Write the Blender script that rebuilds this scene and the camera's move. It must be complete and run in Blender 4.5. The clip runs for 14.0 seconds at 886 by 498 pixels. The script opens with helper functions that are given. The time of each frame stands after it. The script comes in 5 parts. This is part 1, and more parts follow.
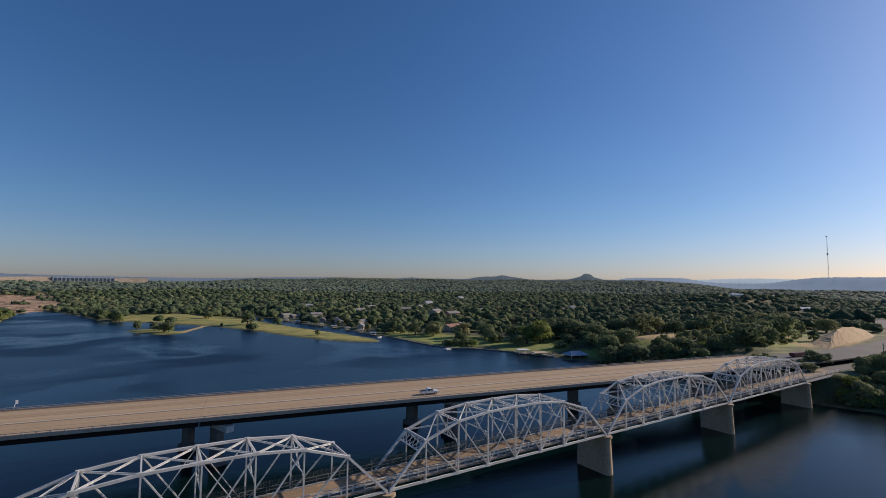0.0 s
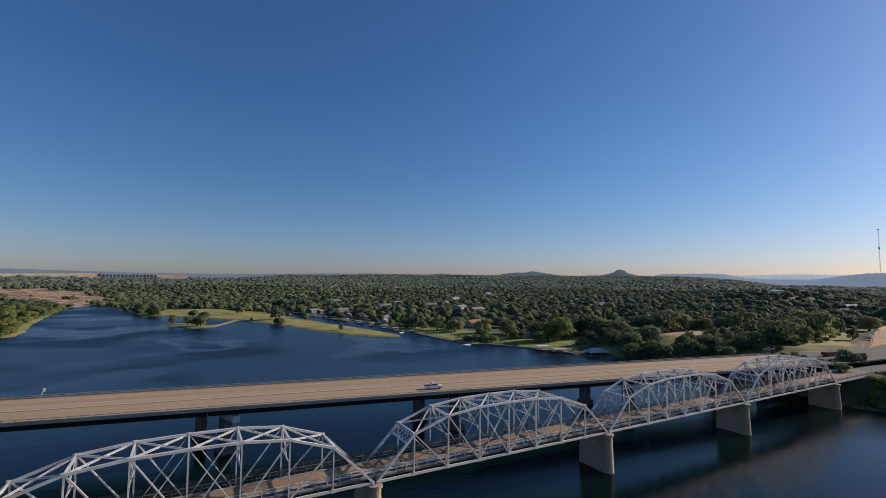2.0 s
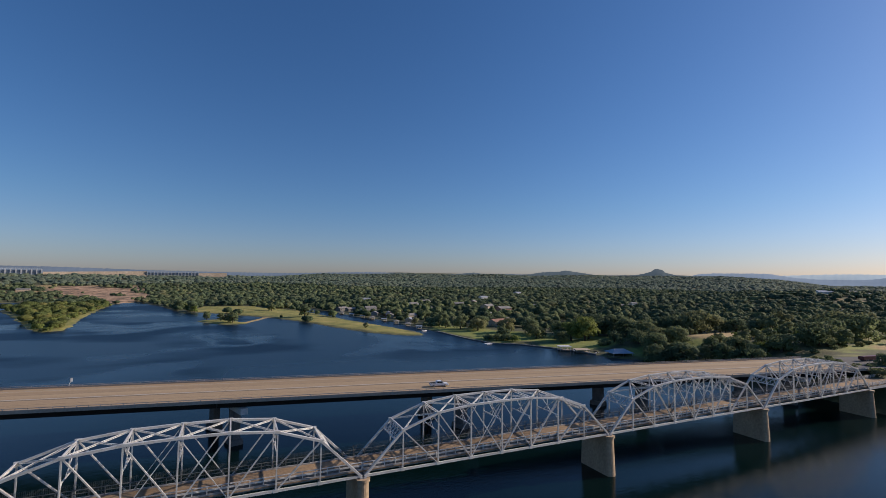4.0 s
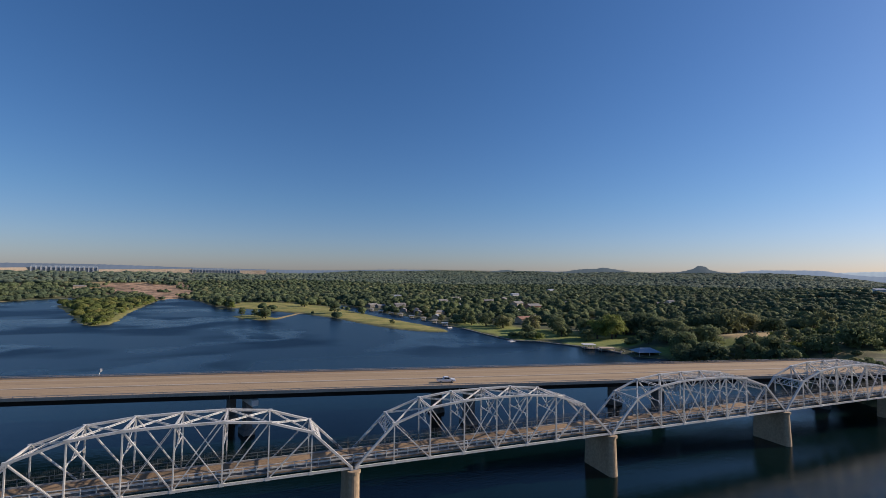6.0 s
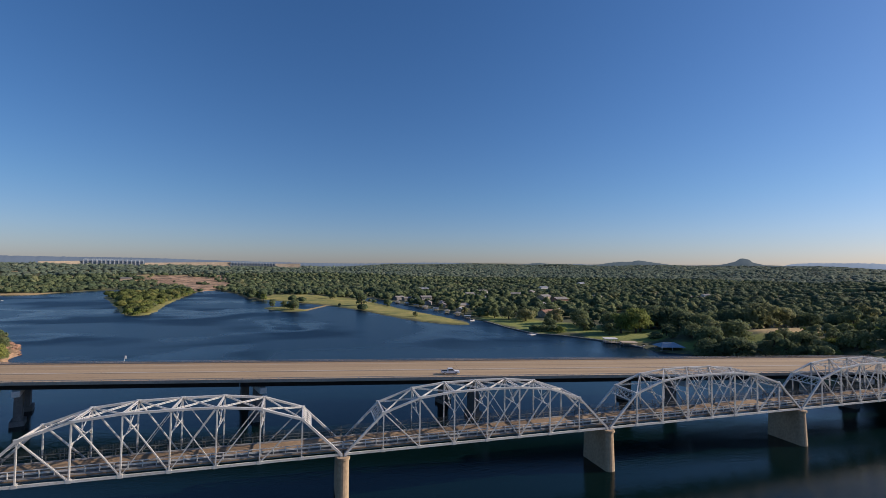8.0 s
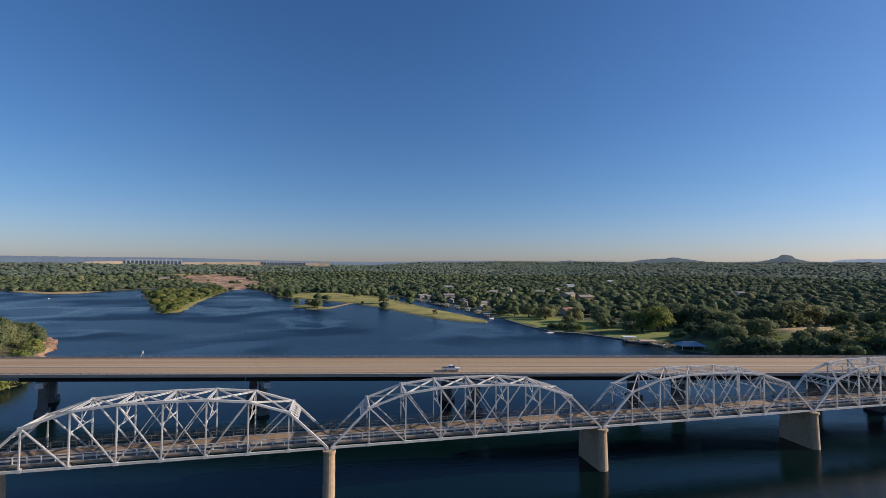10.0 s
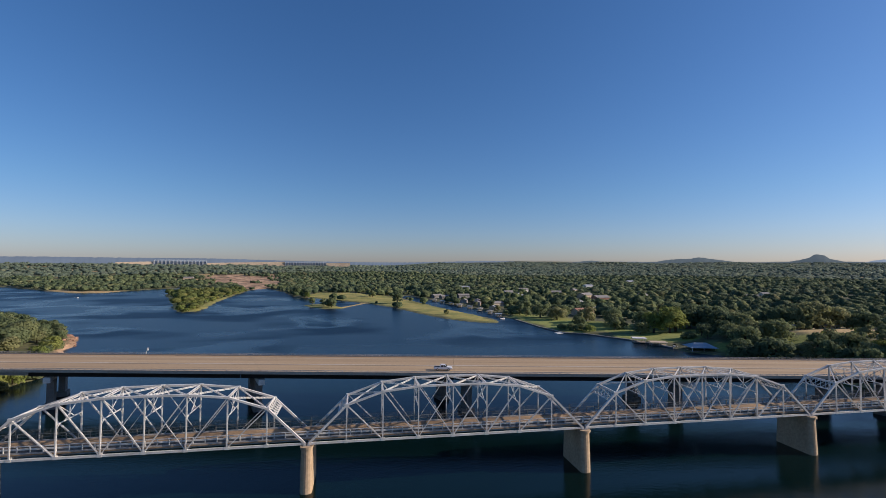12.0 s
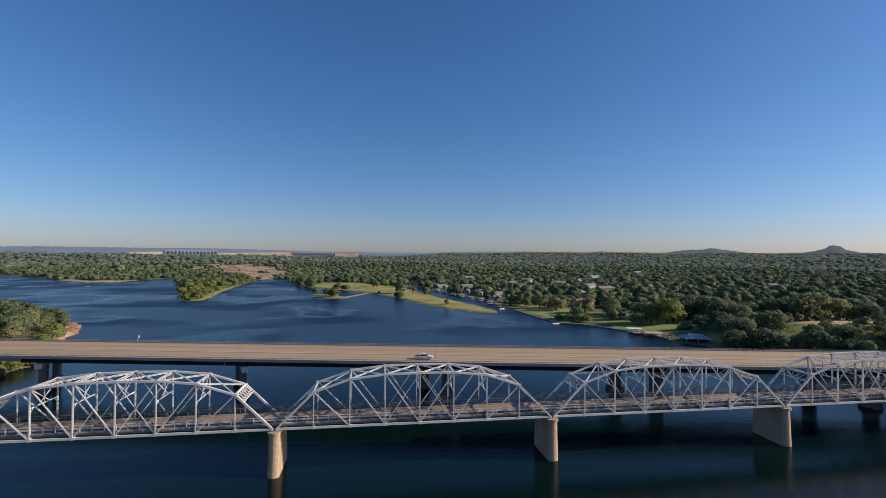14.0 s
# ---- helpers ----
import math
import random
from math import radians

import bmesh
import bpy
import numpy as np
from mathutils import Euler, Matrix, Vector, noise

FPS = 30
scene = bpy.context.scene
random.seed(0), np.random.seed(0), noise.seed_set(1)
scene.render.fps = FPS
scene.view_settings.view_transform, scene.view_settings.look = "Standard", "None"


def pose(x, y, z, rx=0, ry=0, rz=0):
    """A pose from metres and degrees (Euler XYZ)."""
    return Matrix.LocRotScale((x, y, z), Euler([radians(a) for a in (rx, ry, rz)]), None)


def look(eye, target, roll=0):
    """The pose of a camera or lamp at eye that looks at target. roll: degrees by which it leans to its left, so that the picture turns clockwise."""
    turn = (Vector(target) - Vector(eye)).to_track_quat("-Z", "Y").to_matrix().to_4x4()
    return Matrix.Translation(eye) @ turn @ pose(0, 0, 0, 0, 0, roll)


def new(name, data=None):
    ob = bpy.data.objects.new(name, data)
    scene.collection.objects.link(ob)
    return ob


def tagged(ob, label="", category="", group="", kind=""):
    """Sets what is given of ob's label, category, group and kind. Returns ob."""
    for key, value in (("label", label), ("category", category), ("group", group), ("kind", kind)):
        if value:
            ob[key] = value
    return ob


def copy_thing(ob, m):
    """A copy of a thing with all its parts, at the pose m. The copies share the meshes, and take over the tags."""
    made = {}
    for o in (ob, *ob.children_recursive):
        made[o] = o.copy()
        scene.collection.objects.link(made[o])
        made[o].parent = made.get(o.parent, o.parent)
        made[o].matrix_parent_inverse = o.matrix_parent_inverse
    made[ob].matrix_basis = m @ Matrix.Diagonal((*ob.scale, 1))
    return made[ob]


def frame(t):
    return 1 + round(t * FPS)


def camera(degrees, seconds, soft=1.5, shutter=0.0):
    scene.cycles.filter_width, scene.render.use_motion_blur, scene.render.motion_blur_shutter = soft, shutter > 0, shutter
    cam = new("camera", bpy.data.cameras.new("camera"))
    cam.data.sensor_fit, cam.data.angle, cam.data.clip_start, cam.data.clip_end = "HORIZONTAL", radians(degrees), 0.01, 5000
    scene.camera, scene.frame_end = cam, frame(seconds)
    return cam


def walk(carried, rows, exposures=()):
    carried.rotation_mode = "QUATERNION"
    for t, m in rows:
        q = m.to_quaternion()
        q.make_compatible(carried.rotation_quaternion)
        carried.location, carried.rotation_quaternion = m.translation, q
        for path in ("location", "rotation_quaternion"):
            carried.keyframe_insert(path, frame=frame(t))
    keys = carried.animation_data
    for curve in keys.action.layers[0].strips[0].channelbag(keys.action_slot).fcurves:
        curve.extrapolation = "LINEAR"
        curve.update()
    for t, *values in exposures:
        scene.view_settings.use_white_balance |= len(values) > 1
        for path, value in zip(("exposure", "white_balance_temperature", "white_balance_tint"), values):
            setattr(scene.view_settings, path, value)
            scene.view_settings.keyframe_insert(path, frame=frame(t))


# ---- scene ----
cam = camera(88.2, 14.0, soft=0.42)
PATH = [
    (0, (-38.686, -78.551, 47.572), (-37.613, -76.87, 47.727), 0.5),
    (0.5, (-36.899, -79.621, 47.399), (-35.854, -77.922, 47.548), 0.4),
    (1, (-35.043, -80.77, 47.28), (-34.027, -79.053, 47.425), 0.5),
    (1.5, (-33.36, -81.905, 47.373), (-32.372, -80.172, 47.514), 0.5),
    (2, (-31.553, -83.029, 47.42), (-30.594, -81.279, 47.557), 0.5),
    (2.5, (-29.722, -84.075, 47.354), (-28.792, -82.309, 47.489), 0.5),
    (3, (-27.832, -85.149, 47.309), (-26.934, -83.367, 47.443), 0.6),
    (5.5, (-17.902, -90.261, 47.063), (-17.174, -88.403, 47.186), 0.7),
    (6, (-15.798, -91.149, 47.081), (-15.106, -89.276, 47.199), 0.7),
    (6.5, (-13.629, -91.917, 47.067), (-12.97, -90.032, 47.179), 0.6),
    (7, (-11.634, -92.853, 47.006), (-11.009, -90.956, 47.109), 0.7),
    (7.5, (-9.539, -93.782, 47.014), (-8.948, -91.873, 47.107), 0.7),
    (8, (-7.422, -94.538, 47.007), (-6.862, -92.62, 47.093), 0.7),
    (10.5, (3.873, -97.814, 46.692), (4.284, -95.859, 46.769), 0.4),
    (11, (6.161, -98.345, 46.623), (6.549, -96.385, 46.7), 0.4),
    (11.5, (8.491, -98.808, 46.571), (8.857, -96.843, 46.649), 0.3),
    (12, (10.78, -99.51, 46.556), (11.127, -97.542, 46.634), 0.4),
    (12.5, (13.115, -99.95, 46.431), (13.446, -97.979, 46.505), 0.4),
    (13, (15.358, -100.472, 46.386), (15.679, -98.499, 46.452), 0.5),
    (13.5, (17.728, -101.027, 46.347), (18.038, -99.052, 46.398), 0.5),
    (14, (20.096, -101.471, 46.462), (20.4, -99.494, 46.498), 0.5),
]
walk(cam, [(t, look(eye, target, roll)) for t, eye, target, roll in PATH], exposures=[(0.0, 0.03, 5350, 15.5), (7.0, 0.2, 5350, 15.5), (14.0, 0.32, 5350, 15.5)])

# ---- light ----
SUN_AZ, SUN_EL = 100.0, 23.5
sun_way = Vector((math.sin(radians(SUN_AZ)) * math.cos(radians(SUN_EL)), math.cos(radians(SUN_AZ)) * math.cos(radians(SUN_EL)), math.sin(radians(SUN_EL))))
world = bpy.data.worlds.new("world")
world.use_nodes = True
scene.world = world
wn = world.node_tree.nodes
sky = wn.new("ShaderNodeTexSky")
sky.sky_type = "NISHITA"
sky.sun_disc = False
sky.sun_elevation, sky.sun_rotation = radians(SUN_EL), radians(SUN_AZ)
sky.altitude, sky.air_density, sky.dust_density, sky.ozone_density = 0, 1.0, 0.55, 2.6
clear_air = wn.new("ShaderNodeHueSaturation")
clear_air.inputs["Saturation"].default_value = 1.15
world.node_tree.links.new(sky.outputs[0], clear_air.inputs["Color"])
# the low air is dusty: less green, a little mauve, clearing with height
height = wn.new("ShaderNodeSeparateXYZ")
world.node_tree.links.new(wn.new("ShaderNodeTexCoord").outputs["Generated"], height.inputs[0])
dusty = wn.new("ShaderNodeValToRGB")
for e, (p, c) in zip([dusty.color_ramp.elements[0], dusty.color_ramp.elements[1], dusty.color_ramp.elements.new(0.14)], ((0.0, (0.87, 0.79, 0.89)), (0.45, (0.86, 1.0, 0.92)), (0.15, (0.85, 0.86, 0.88)))):
    e.position, e.color = p, (*c, 1)
world.node_tree.links.new(height.outputs["Z"], dusty.inputs[0])
air = wn.new("ShaderNodeMix")
air.data_type, air.blend_type = "RGBA", "MULTIPLY"
air.inputs[0].default_value = 1.0
world.node_tree.links.new(clear_air.outputs[0], air.inputs[6])
world.node_tree.links.new(dusty.outputs[0], air.inputs[7])
world.node_tree.links.new(air.outputs[2], wn["Background"].inputs[0])
wn["Background"].inputs[1].default_value = 0.079
sun_lamp = new("sun", bpy.data.lights.new("sun", "SUN"))
sun_lamp.data.energy, sun_lamp.data.angle, sun_lamp.data.color = 5.0, radians(0.5), (1.0, 0.77, 0.5)
sun_lamp.matrix_world = look(sun_way * 100, (0, 0, 0))


# ---- materials ----
def material(name, rough=0.8, metal=0.0):
    m = bpy.data.materials.new(name)
    m.use_nodes = True
    b = m.node_tree.nodes["Principled BSDF"]
    b.inputs["Roughness"].default_value, b.inputs["Metallic"].default_value = rough, metal
    return m, m.node_tree.nodes, m.node_tree.links, b


def ramp(nodes, links, value, stops):
    r = nodes.new("ShaderNodeValToRGB")
    while len(r.color_ramp.elements) < len(stops):
        r.color_ramp.elements.new(0.5)
    for e, (p, c) in zip(r.color_ramp.elements, stops):
        e.position, e.color = p, (*c, 1)
    links.new(value, r.inputs[0])
    return r.outputs[0]


def noise_tex(nodes, links, scale, detail=4.0, rough=0.55, stretch=(1, 1, 1)):
    co = nodes.new("ShaderNodeTexCoord")
    mp = nodes.new("ShaderNodeMapping")
    mp.inputs["Scale"].default_value = stretch
    n = nodes.new("ShaderNodeTexNoise")
    n.inputs["Scale"].default_value, n.inputs["Detail"].default_value, n.inputs["Roughness"].default_value = scale, detail, rough
    links.new(co.outputs["Object"], mp.inputs[0])
    links.new(mp.outputs[0], n.inputs["Vector"])
    return n.outputs["Fac"]


def mix(nodes, links, fac, a, b, how="MIX"):
    m = nodes.new("ShaderNodeMix")
    m.data_type, m.blend_type = "RGBA", how
    for sock, v in ((m.inputs[0], fac), (m.inputs[6], a), (m.inputs[7], b)):
        if isinstance(v, (int, float)):
            sock.default_value = v
        elif isinstance(v, tuple):
            sock.default_value = (*v, 1)
        else:
            links.new(v, sock)
    return m.outputs[2]


def bump(nodes, links, b, height, strength, dist):
    n = nodes.new("ShaderNodeBump")
    n.inputs["Strength"].default_value, n.inputs["Distance"].default_value = strength, dist
    links.new(height, n.inputs["Height"])
    links.new(n.outputs[0], b.inputs["Normal"])


def worn(name, c1, c2, scale=0.6, rough=0.8, metal=0.0, grain=6.0, depth=0.02, stretch=(1, 1, 1), spots=0.35):
    """A surface of two tones: broad stains and a fine grain, with a little relief."""
    m, nodes, links, b = material(name, rough, metal)
    broad = noise_tex(nodes, links, scale, 5, 0.6, stretch)
    fine = noise_tex(nodes, links, grain, 4, 0.6)
    col = ramp(nodes, links, broad, [(0.3, c1), (0.7, c2)])
    dark = ramp(nodes, links, fine, [(0.3, (1 - spots, 1 - spots, 1 - spots)), (0.65, (1, 1, 1))])
    links.new(mix(nodes, links, 1.0, col, dark, "MULTIPLY"), b.inputs["Base Color"])
    bump(nodes, links, b, fine, 0.4, depth)
    return m


STEEL = worn("aluminium_painted_steel", (0.55, 0.535, 0.495), (0.8, 0.775, 0.725), 0.35, 0.5, 0.05, 5, 0.004, spots=0.25)
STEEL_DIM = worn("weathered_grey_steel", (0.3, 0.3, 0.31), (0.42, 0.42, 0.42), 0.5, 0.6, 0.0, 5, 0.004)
DECK_OLD = worn("stained_old_concrete_deck", (0.18, 0.122, 0.068), (0.43, 0.3, 0.17), 0.16, 0.9, 0, 2.5, 0.01, (0.5, 1, 1), 0.4)
DECK_NEW = worn("tan_concrete_deck", (0.34, 0.24, 0.137), (0.48, 0.352, 0.203), 0.25, 0.9, 0, 1.5, 0.006, (0.03, 1.3, 1), 0.18)
PIER = worn("tan_pier_concrete", (0.41, 0.295, 0.18), (0.57, 0.425, 0.265), 0.22, 0.9, 0, 1.6, 0.02, (1, 1, 0.3), 0.3)
CONCRETE = worn("grey_concrete", (0.3, 0.29, 0.28), (0.42, 0.4, 0.38), 0.2, 0.9, 0, 2, 0.015, spots=0.3)
# near-white cap concrete: the sunlight on the cap ends is put into its colour
CONCRETE_SUNLIT = worn("sunlit_cap_concrete", (0.6, 0.58, 0.54), (0.74, 0.72, 0.68), 0.2, 0.9, 0, 2, 0.015, spots=0.2)
CONCRETE_DARK = worn("dark_grey_concrete", (0.13, 0.125, 0.12), (0.24, 0.225, 0.21), 0.2, 0.9, 0, 2, 0.015, spots=0.3)
PARAPET = worn("stained_parapet_concrete", (0.09, 0.085, 0.08), (0.34, 0.32, 0.3), 0.5, 0.9, 0, 2, 0.015, (1, 1, 0.4), 0.4)
PARAPET_TAN = worn("tan_parapet_concrete", (0.4, 0.33, 0.26), (0.53, 0.45, 0.36), 0.3, 0.9, 0, 2, 0.01, (0.3, 1, 1), 0.25)
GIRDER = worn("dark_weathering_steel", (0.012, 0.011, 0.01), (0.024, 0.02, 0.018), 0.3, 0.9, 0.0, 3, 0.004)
PAINT_LINE = worn("worn_white_road_paint", (0.5, 0.48, 0.44), (0.66, 0.64, 0.6), 0.8, 0.8, 0, 5, 0.002)
TAR = worn("dark_joint_sealant", (0.17, 0.13, 0.09), (0.23, 0.175, 0.12), 0.6, 0.9, 0, 5, 0.002)
JOINT = worn("worn_deck_joint", (0.3, 0.22, 0.13), (0.4, 0.3, 0.18), 0.6, 0.9, 0, 5, 0.002)
BARK = worn("rough_grey_bark", (0.07, 0.055, 0.042), (0.14, 0.11, 0.085), 3, 0.95, 0, 14, 0.03, (1, 1, 0.3))
WHITE = worn("weathered_white_paint", (0.66, 0.65, 0.62), (0.8, 0.79, 0.77), 0.5, 0.6, 0, 6, 0.003, spots=0.15)
ROOF_BLUE = worn("blue_grey_metal_roof", (0.26, 0.31, 0.37), (0.36, 0.41, 0.47), 0.4, 0.4, 0.3, 4, 0.01)
ROOF_GREY = worn("grey_shingle_roof", (0.2, 0.19, 0.18), (0.32, 0.3, 0.28), 0.5, 0.85, 0, 3, 0.02)
ROOF_TIN = worn("pale_metal_roof", (0.42, 0.42, 0.42), (0.58, 0.58, 0.57), 0.3, 0.4, 0.3, 3, 0.01)
BRICKRED = worn("reddish_brick_wall", (0.3, 0.16, 0.11), (0.4, 0.23, 0.16), 0.7, 0.9, 0, 6, 0.01)
TANWALL = worn("tan_stucco_wall", (0.5, 0.4, 0.28), (0.62, 0.5, 0.36), 0.7, 0.9, 0, 6, 0.01)
PLANK = worn("grey_weathered_planks", (0.26, 0.22, 0.17), (0.42, 0.36, 0.29), 0.8, 0.9, 0, 5, 0.01, (1, 6, 1))
ROCK = worn("pink_granite_rock", (0.24, 0.13, 0.08), (0.42, 0.26, 0.17), 0.5, 0.95, 0, 2.5, 0.1)
SAND = worn("pale_shore_sand", (0.42, 0.35, 0.25), (0.55, 0.47, 0.35), 0.3, 0.95, 0, 4, 0.02)
RUBBER = worn("black_rubber", (0.02, 0.02, 0.02), (0.035, 0.035, 0.035), 2, 0.8, 0, 9, 0.003)
DARKGLASS = worn("dark_window_glass", (0.012, 0.014, 0.016), (0.02, 0.022, 0.025), 1, 0.06, 0, 6, 0.0, spots=0.1)


def leaf_material(name, stops, spread=0.3, through_light=0.36, by_tree=False, mottle=0.0, grain=0.7):
    """Leaf sprays: some light comes through them; tint by tree, by spray, by broad patches and by small clumps."""
    m, nodes, links, b = material(name, 0.8)
    info = nodes.new("ShaderNodeObjectInfo")
    geo = nodes.new("ShaderNodeNewGeometry")
    patch = noise_tex(nodes, links, 0.012, 4)
    tone = nodes.new("ShaderNodeAttribute")
    tone.attribute_name = "tone"
    own = ramp(nodes, links, tone.outputs["Fac"] if by_tree else info.outputs["Random"], stops)
    each = ramp(nodes, links, geo.outputs["Random Per Island"], [(0.0, (1 - spread,) * 3), (1.0, (1 + spread, 1 + spread, 1 + spread * 0.8))])
    broad = ramp(nodes, links, patch, [(0.38, (0.74, 0.8, 0.86)), (0.62, (1.2, 1.2, 1.1))])
    col = mix(nodes, links, 1.0, own, each, "MULTIPLY")
    col = mix(nodes, links, 1.0, col, broad, "MULTIPLY")
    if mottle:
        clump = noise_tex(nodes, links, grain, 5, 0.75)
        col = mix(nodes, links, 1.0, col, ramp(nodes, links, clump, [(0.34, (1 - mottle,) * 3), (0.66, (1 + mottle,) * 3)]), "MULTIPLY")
        bump(nodes, links, b, clump, 0.9, 0.9 / grain)
    links.new(col, b.inputs["Base Color"])
    b.inputs["Specular IOR Level"].default_value = 0.15
    thin = nodes.new("ShaderNodeBsdfTranslucent")
    links.new(col, thin.inputs["Color"])
    both = nodes.new("ShaderNodeMixShader")
    both.inputs[0].default_value = through_light
    links.new(b.outputs[0], both.inputs[1])
    links.new(thin.outputs[0], both.inputs[2])
    links.new(both.outputs[0], nodes["Material Output"].inputs["Surface"])
    return m


LEAF = leaf_material("oak_leaves", [(0.0, (0.141, 0.175, 0.092)), (0.45, (0.195, 0.228, 0.11)), (0.8, (0.242, 0.262, 0.123)), (1.0, (0.289, 0.282, 0.134))], 0.2, 0.5)
LEAF_BRIGHT = leaf_material("bright_willow_leaves", [(0.0, (0.204, 0.246, 0.066)), (1.0, (0.27, 0.282, 0.078))], 0.3, 0.45)
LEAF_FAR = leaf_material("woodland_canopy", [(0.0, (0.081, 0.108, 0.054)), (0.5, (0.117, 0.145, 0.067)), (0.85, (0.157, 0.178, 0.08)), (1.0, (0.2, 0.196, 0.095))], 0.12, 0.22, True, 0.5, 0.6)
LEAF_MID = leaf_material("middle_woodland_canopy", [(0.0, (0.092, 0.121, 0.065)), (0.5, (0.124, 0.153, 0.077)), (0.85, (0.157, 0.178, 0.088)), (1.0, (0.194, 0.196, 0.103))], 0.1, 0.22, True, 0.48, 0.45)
# haze before the far woods is put into this paler, bluer leaf colour
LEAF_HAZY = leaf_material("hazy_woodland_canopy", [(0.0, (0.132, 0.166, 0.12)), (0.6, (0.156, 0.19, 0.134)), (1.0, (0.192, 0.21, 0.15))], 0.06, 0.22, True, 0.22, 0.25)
LEAF_POINT = leaf_material("yellow_green_canopy", [(0.0, (0.13, 0.159, 0.053)), (0.6, (0.189, 0.206, 0.061)), (1.0, (0.248, 0.236, 0.083))], 0.14, 0.4, True, 0.35, 0.6)


# ---- plan of the lake and the land ----
BANK_LEFT = [(-160, -900), (-140, -200), (-128, -40), (-122, 40), (-121, 90), (-117, 115), (-137, 160), (-151, 197), (-170, 232), (-205, 256), (-300, 270), (-460, 330), (-800, 560), (-1100, 900)]
BANK_FAR = [(-1000, 1150), (-769, 1011), (-663, 933), (-532, 801), (-447, 730), (-404, 730), (-395, 804), (-374, 869), (-335, 900), (-305, 800), (-292, 682), (-209, 488), (-179, 413), (-163, 388), (-151, 399), (-172, 543), (-191, 730), (-196, 807), (-190, 851), (-173, 875), (-121, 731), (-80, 584)]
BANK_MEADOW = [(-60, 590), (-25, 537), (14, 487), (46, 421), (70, 345), (86, 304), (110, 273), (124, 271), (128, 290), (121, 330), (104, 396), (88, 474), (69, 580), (78, 640), (102, 555), (120, 456), (140, 375), (141, 309)]
BANK_RIGHT = [(145, 291), (147, 241), (152, 207), (165, 200), (174, 184), (182, 170), (186, 156), (190, 141), (190, 128), (199, 120), (209, 111), (211, 80), (203, 40), (194, 4), (198, -20), (206, -60), (220, -300), (260, -900)]
ISLET = [(-58, 462), (-44, 430), (-28, 411), (-10, 414), (-7, 424), (11, 473), (17, 488), (11, 488), (-12, 432), (-22, 460), (-40, 474)]


def signed_distance(px, py, poly):
    """Metres to the outline of poly, minus inside."""
    best = np.full(px.shape, 1e18)
    inside = np.zeros(px.shape, bool)
    for (ax, ay), (bx, by) in zip(poly, poly[1:] + poly[:1]):
        dx, dy = bx - ax, by - ay
        k = np.clip(((px - ax) * dx + (py - ay) * dy) / (dx * dx + dy * dy), 0, 1)
        best = np.minimum(best, (px - ax - k * dx) ** 2 + (py - ay - k * dy) ** 2)
        if dy:
            inside ^= ((ay > py) != (by > py)) & (px < dx * (py - ay) / dy + ax)
    return np.where(inside, -1, 1) * np.sqrt(best)


def line_distance(px, py, line):
    best = np.full(px.shape, 1e18)
    for (ax, ay), (bx, by) in zip(line, line[1:]):
        dx, dy = bx - ax, by - ay
        k = np.clip(((px - ax) * dx + (py - ay) * dy) / (dx * dx + dy * dy), 0, 1)
        best = np.minimum(best, (px - ax - k * dx) ** 2 + (py - ay - k * dy) ** 2)
    return np.sqrt(best)


def waves(px, py, size, seed):
    """Smooth noise between about -1 and 1, from a few crossing waves."""
    rng = np.random.default_rng(seed)
    out = np.zeros(px.shape)
    for k in range(7):
        a, f = rng.uniform(0, 2 * math.pi), rng.uniform(0.6, 1.7) * 2 * math.pi / size
        out += np.sin(f * (px * math.cos(a) + py * math.sin(a)) + rng.uniform(0, 6.28))
    return out / 3.5


def smooth(a, b, v):
    k = np.clip((v - a) / (b - a), 0, 1)
    return k * k * (3 - 2 * k)


LAKE = BANK_LEFT + BANK_FAR + BANK_MEADOW + BANK_RIGHT
ROAD_EAST = [(190, 27), (235, 19), (300, 12), (380, 13), (450, 24), (545, 60), (640, 98), (720, 150), (800, 225)]
OLD_ROAD_EAST = [(222, 4), (260, 4), (300, 1)]
ROAD_FAR = [(1040, 372), (1120, 412), (1220, 462), (1330, 500), (1430, 560)]
KNOLLS = [(946, 378, 21, 110), (804, 218, 5, 50), (1053, 352, 15, 80), (1360, 515, 22, 150)]
MEADOW = [(-75, 612), (-25, 545), (20, 490), (50, 421), (74, 345), (90, 306), (112, 277), (122, 274), (119, 330), (100, 396), (82, 474), (60, 590), (0, 660), (-60, 690)]
LAWNS = [[(147, 296), (150, 240), (158, 212), (175, 205), (200, 190), (225, 195), (215, 230), (195, 262), (180, 300), (165, 330), (150, 330)],
         [(178, 190), (190, 165), (205, 150), (250, 165), (250, 190), (222, 200)],
         [(203, 126), (215, 113), (300, 93), (312, 104), (240, 128), (215, 142)],
         [(262, 40), (288, 38), (302, 42), (340, 52), (380, 62), (388, 72), (340, 66), (300, 56), (270, 52)], [(206, 84), (212, 72), (226, 72), (230, 88), (214, 100)],
         [(330, 60), (400, 86), (400, 98), (322, 76)], [(330, 505), (250, 420), (262, 408), (345, 490)], [(290, 655), (215, 560), (228, 552), (300, 640)]]
DRY = [[(318, 170), (340, 172), (372, 178), (392, 205), (350, 215), (325, 195)], [(250, 104), (288, 97), (320, 110), (308, 136), (262, 130)],
       [(284, 31), (296, 34), (316, 44), (310, 48), (294, 42)], [(222, 58), (244, 53), (262, 60), (240, 66)],
       [(-9, 423), (-5, 428), (12, 470), (18, 490), (10, 488), (-14, 430)], [(-520, 790), (-447, 731), (-404, 731), (-396, 800), (-412, 772), (-450, 760), (-520, 815)]]
